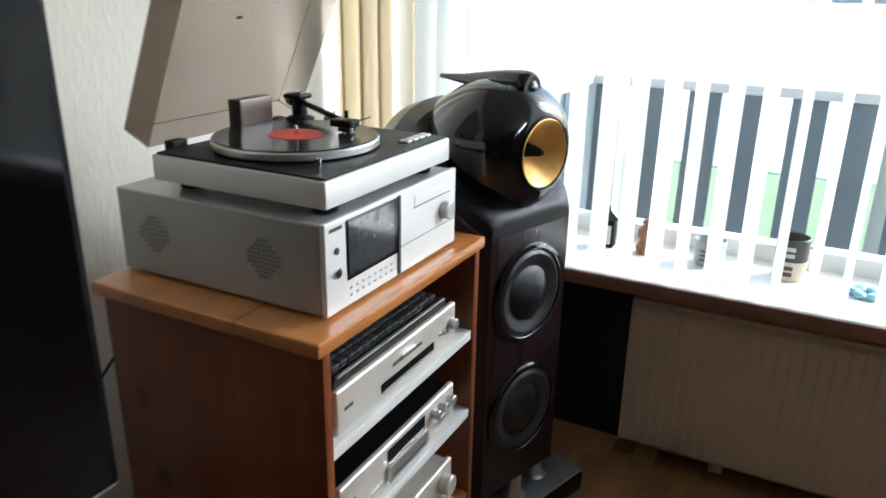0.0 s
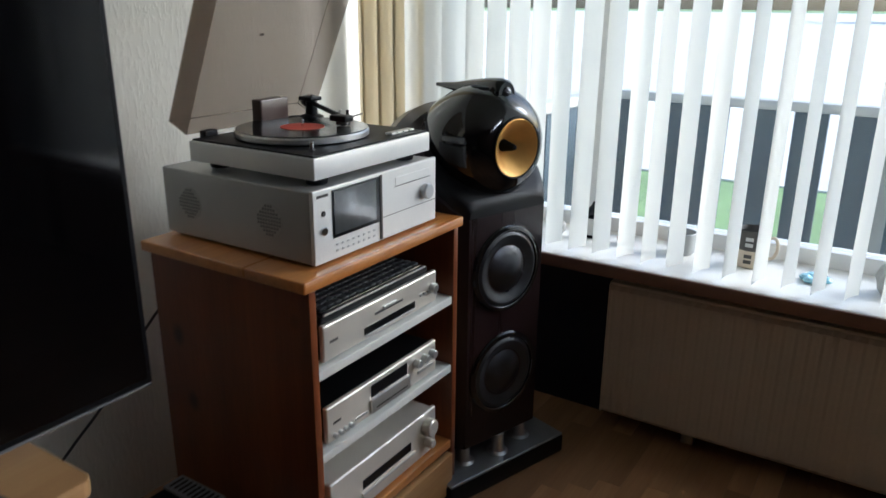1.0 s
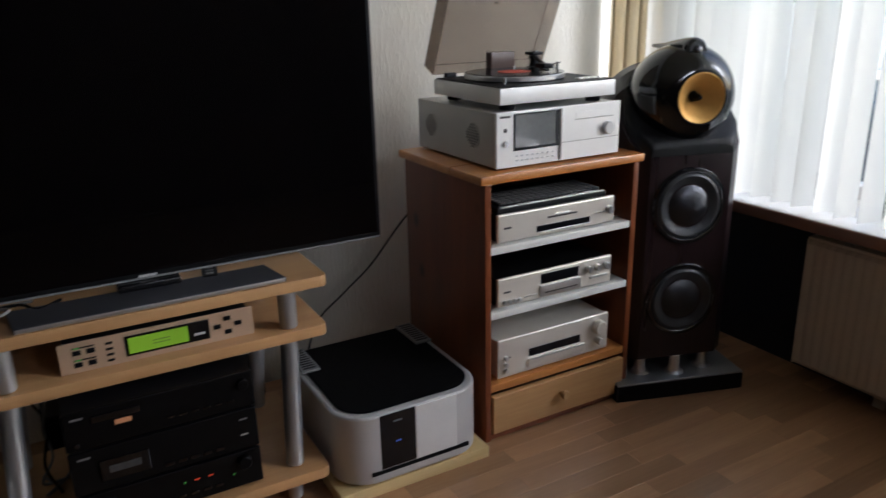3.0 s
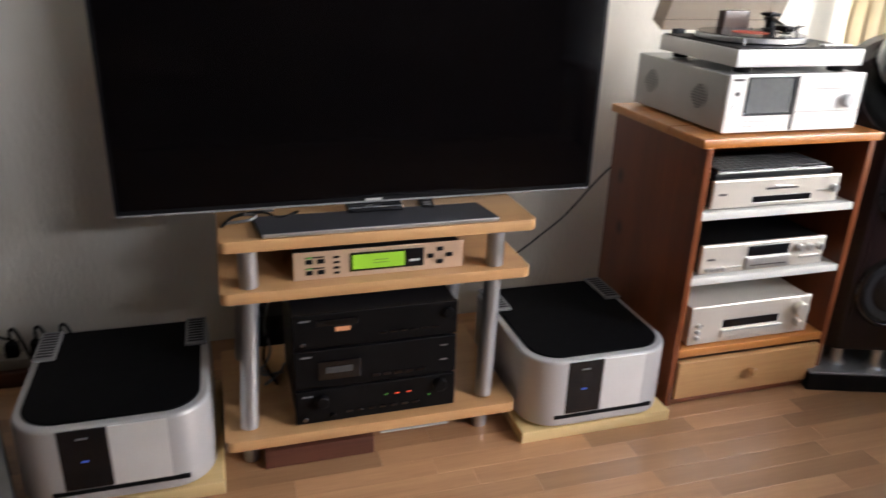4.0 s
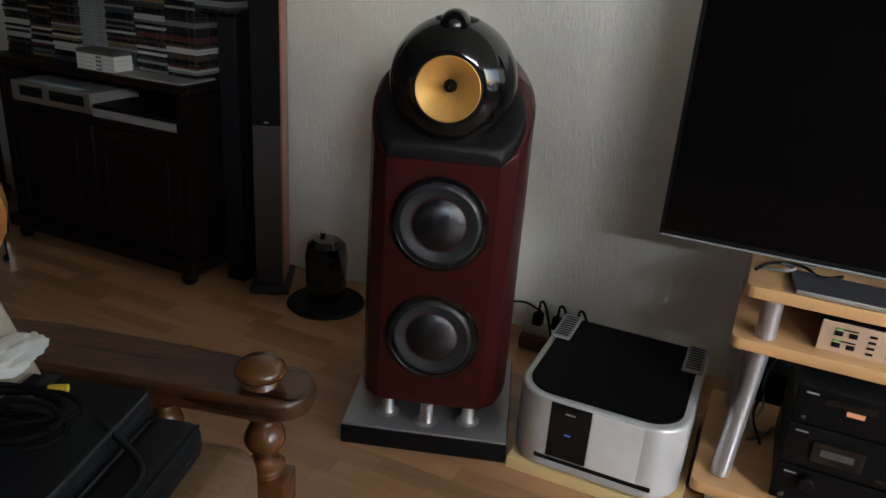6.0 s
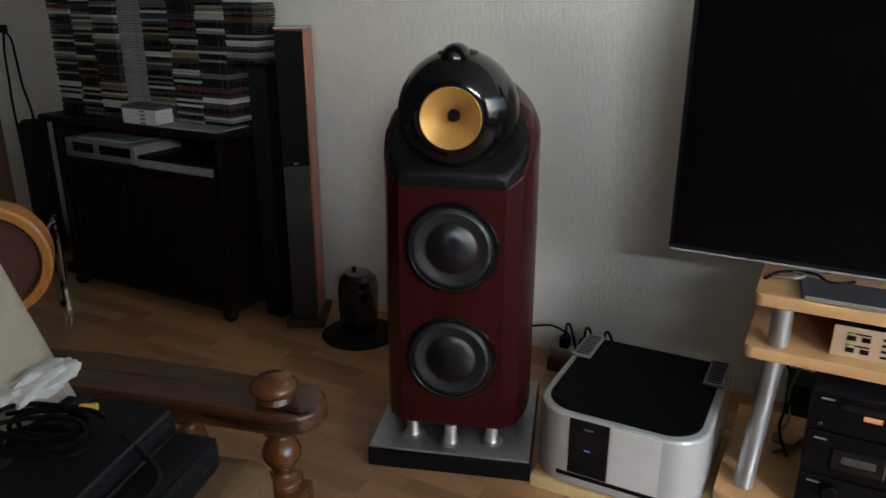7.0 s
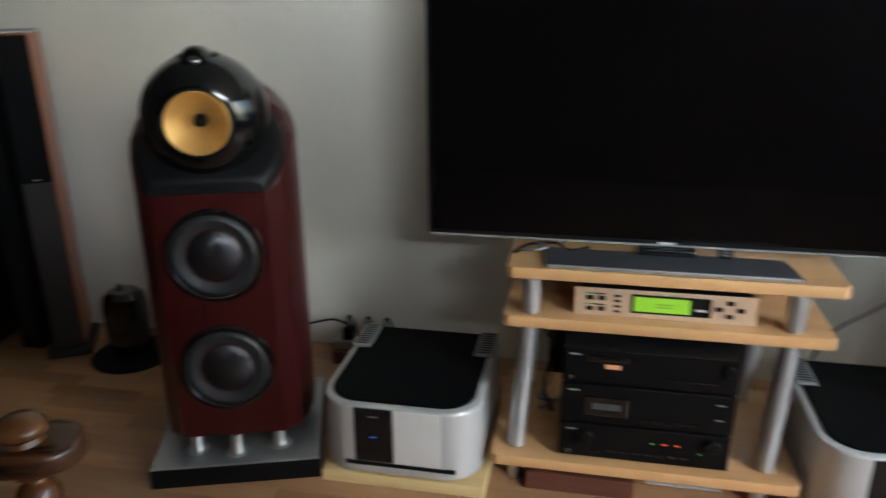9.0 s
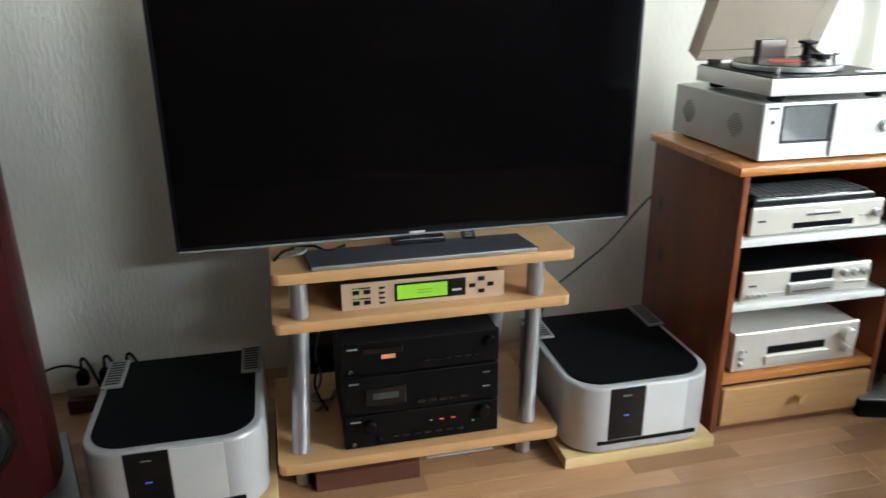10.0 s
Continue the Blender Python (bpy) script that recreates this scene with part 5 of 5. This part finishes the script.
part("handle", tube([(0.041, 0.006, 0.09), (0.064, 0.008, 0.092), (0.072, 0.008, 0.06), (0.060, 0.006, 0.03), (0.041, 0.005, 0.03)], 0.005), CREAM_STEEL, mug)
for z, mt in ((0.068, PRINT_WHITE), (0.086, PRINT_WHITE), (0.016, PRINT_DARK), (0.033, PRINT_DARK)):
    part("sign_bar", box(-0.012, 0.010, -0.0438, -0.0428, z, z + 0.011), mt, mug)
cup = thing("white_cup", pose(0.90, 2.40, SZ), "white cup with dark lines on the sill", "cup")
part("cup_body", lathe([(0, 0), (0.036, 0), (0.042, 0.01), (0.044, 0.07), (0.042, 0.072), (0.038, 0.012), (0, 0.01)], 32), CUP_SHADED, cup)
for z in (0.02, 0.033, 0.046):
    part("line", box(-0.02, 0.02, -0.0455, -0.0445, z, z + 0.004), PRINT_DARK, cup)
fig = thing("brown_figurine", pose(0.72, 2.39, SZ), "small brown glazed figurine on the sill", "figurine")
part("figure", lathe([(0, 0), (0.025, 0), (0.028, 0.02), (0.018, 0.04), (0.026, 0.055), (0.024, 0.075), (0.012, 0.085), (0.014, 0.1), (0, 0.112)], 20), TERRA, fig)
lan = thing("small_lantern", pose(0.60, 2.40, SZ), "small black and white lantern on the sill", "lantern")
part("housing", box(-0.025, 0.025, -0.02, 0.02, 0, 0.085, 0.004), MATT_BLACK, lan)
part("light_panel", box(-0.015, 0.018, -0.0225, -0.0205, 0.012, 0.07, 0.001), PRINT_WHITE, lan)
part("roof", lathe([(0.035, 0.0855), (0.01, 0.11), (0.004, 0.125), (0, 0.126)], 4), MATT_BLACK, lan)
tr = thing("glass_trinket", pose(1.30, 2.36, SZ), "pale blue glass trinket on the sill", "ornament")
for k in range(6):
    a = k * 1.047
    part("petal", lathe([(0, 0), (0.014, 0.002), (0.017, 0.009), (0.01, 0.016), (0, 0.018)], 12, pose(0.028 * math.cos(a), 0.028 * math.sin(a), 0)), BLUE_GLASS, tr)
for x, s in ((1.50, 1.0), (1.85, 0.8), (0.48, 0.6)):
    bm = bmesh.new()
    bmesh.ops.create_icosphere(bm, subdivisions=3, radius=1)
    for v in bm.verts:
        n = noise.noise(v.co * 1.8 + Vector((x * 9, 0, 0))) * 0.35 + noise.noise(v.co * 5) * 0.12
        c = v.co * (1 + n)
        v.co = Vector((c.x * 0.05 * s, c.y * 0.04 * s, max(0, (c.z + 0.75) * 0.058 * s)))
    tagged(part("white_stone", bm, STONE_WHITE, None), "rough white stone ornament on the sill", "stone", "stones on the sill").matrix_basis = pose(x, 2.37, SZ)

# ---- outside ----
structure("ground", box(-300, 300, NY + 0.3, 600, -0.45, -0.35), GRASS, "green lawn outside the window", "ground")
# added pale sheet over the lawn, whitens what shows above the fence
structure("bright_ground", box(-120, 120, 8.0, 300, -0.349, -0.33), PALE_GROUND, "pale ground added beyond the fence to brighten the window view", "road")
structure("terrace", box(-3, 8, NY + 0.31, 4.6, -0.349, -0.30), PALE_GROUND, "pale paved terrace outside the window", "pavement")
fence = thing("terrace_fence", pose(0, 0, 0), "blue-grey boarded terrace fence with a pale top rail", "fence")
FY, FX = 3.9, 0.05
rnd = random.Random(21)
brd = part("board", box(-0.073, 0.073, -0.012, 0.012, -0.20, 0.90, 0.003), BLUE_BOARD, fence)
spots = [(FX + 0.12 + 0.22 * i, FY, 0) for i in range(24)] + [(FX, FY - 0.10 - 0.19 * i, 90) for i in range(6)]
for i, (x, y, turn) in enumerate(spots):
    o = brd if i == 0 else brd.copy()
    if i:
        scene.collection.objects.link(o)
    o.matrix_basis = pose(x + rnd.uniform(-0.012, 0.012) * (turn == 0), y, 0, 0, rnd.uniform(-0.5, 0.5), turn)
part("top_rail", box(FX - 0.04, 5.2, FY - 0.04, FY + 0.04, 0.9005, 0.945, 0.006), PALE_RAIL, fence)
part("top_rail", box(FX - 0.04, FX + 0.04, 2.70, FY - 0.041, 0.9005, 0.945, 0.006), PALE_RAIL, fence)
part("low_rail", box(FX, 5.2, FY + 0.0125, FY + 0.05, -0.10, -0.03, 0.004), PALE_RAIL, fence)
for x in (FX, 1.4, 3.4, 5.15):
    part("post", box(x - 0.04, x + 0.04, FY + 0.051, FY + 0.12, -0.30, 0.90, 0.004), PALE_RAIL, fence)
hs = thing("house", pose(6, 110, -0.35), "pale house across the garden", "house")
part("wall", box(-9, 9, 0, 8, 0, 5.6), BRICK_FAR, hs)
part("roof", prism([(-0.5, 5.6), (8.5, 5.6), (4, 9.0)], -9.4, 9.4, 0, Matrix(((0, 0, 1, 0), (1, 0, 0, 0), (0, 1, 0, 0), (0, 0, 0, 1)))), ROOF_HAZED, hs)
# panes grey instead of dark glass, haze put into their colour
for i in range(5):
    for z in (0.9, 3.5):
        w = part("window", box(-7.4 + 3.2 * i, -5.6 + 3.2 * i, -0.06, -0.001, z, z + 1.4), UPVC, hs)
        part("pane", box(-7.3 + 3.2 * i, -5.7 + 3.2 * i, -0.08, -0.061, z + 0.1, z + 1.3), DUSTY_GREY, w)

# ---- laminate strips, last ----
SW, SL = 0.0668, 0.43
strip0 = part("strip", box(0, SW - 0.0003, 0, SL - 0.0004, -0.0078, 0.0, 0.00025, 1), LAMINATE, floor, smooth=False)
rnd = random.Random(2)
far_v, far_f = [], []
placed = 0
for ix in range(int((EX - WX) / SW) + 1):
    x = WX + ix * SW
    y = SY - rnd.uniform(0, SL)
    while y < NY:
        ln = SL * rnd.uniform(0.75, 1.25)
        y0, y1 = max(y, SY), min(y + ln, NY)
        x1 = min(x + SW, EX)
        if y1 - y0 > 0.01 and x1 - x > 0.01:
            if 0.45 < x < 1.75 and -1.3 < y0 < 2.1 and placed < 300:
                o = strip0 if placed == 0 else strip0.copy()
                if placed:
                    scene.collection.objects.link(o)
                o.matrix_basis = Matrix.Translation((x, y0, 0)) @ Matrix.Diagonal((1, (y1 - y0) / SL, 1, 1))
                placed += 1
            else:
                k = len(far_v)
                a, b, c, d = x, x1 - 0.0006, y0, y1 - 0.0008
                far_v += [(p, q, r) for r in (-0.0078, 0.0) for p, q in ((a, c), (b, c), (b, d), (a, d))]
                far_f += [(k + 4, k + 5, k + 6, k + 7), (k, k + 1, k + 5, k + 4), (k + 1, k + 2, k + 6, k + 5), (k + 2, k + 3, k + 7, k + 6), (k + 3, k, k + 4, k + 7)]
        y += ln
far_mesh = bpy.data.meshes.new("strips_beyond")
far_mesh.from_pydata(far_v, [], far_f)
far_mesh.materials.append(LAMINATE_FAR)
far = tagged(new("strips_beyond", far_mesh), kind="stuff")
far.parent = floor
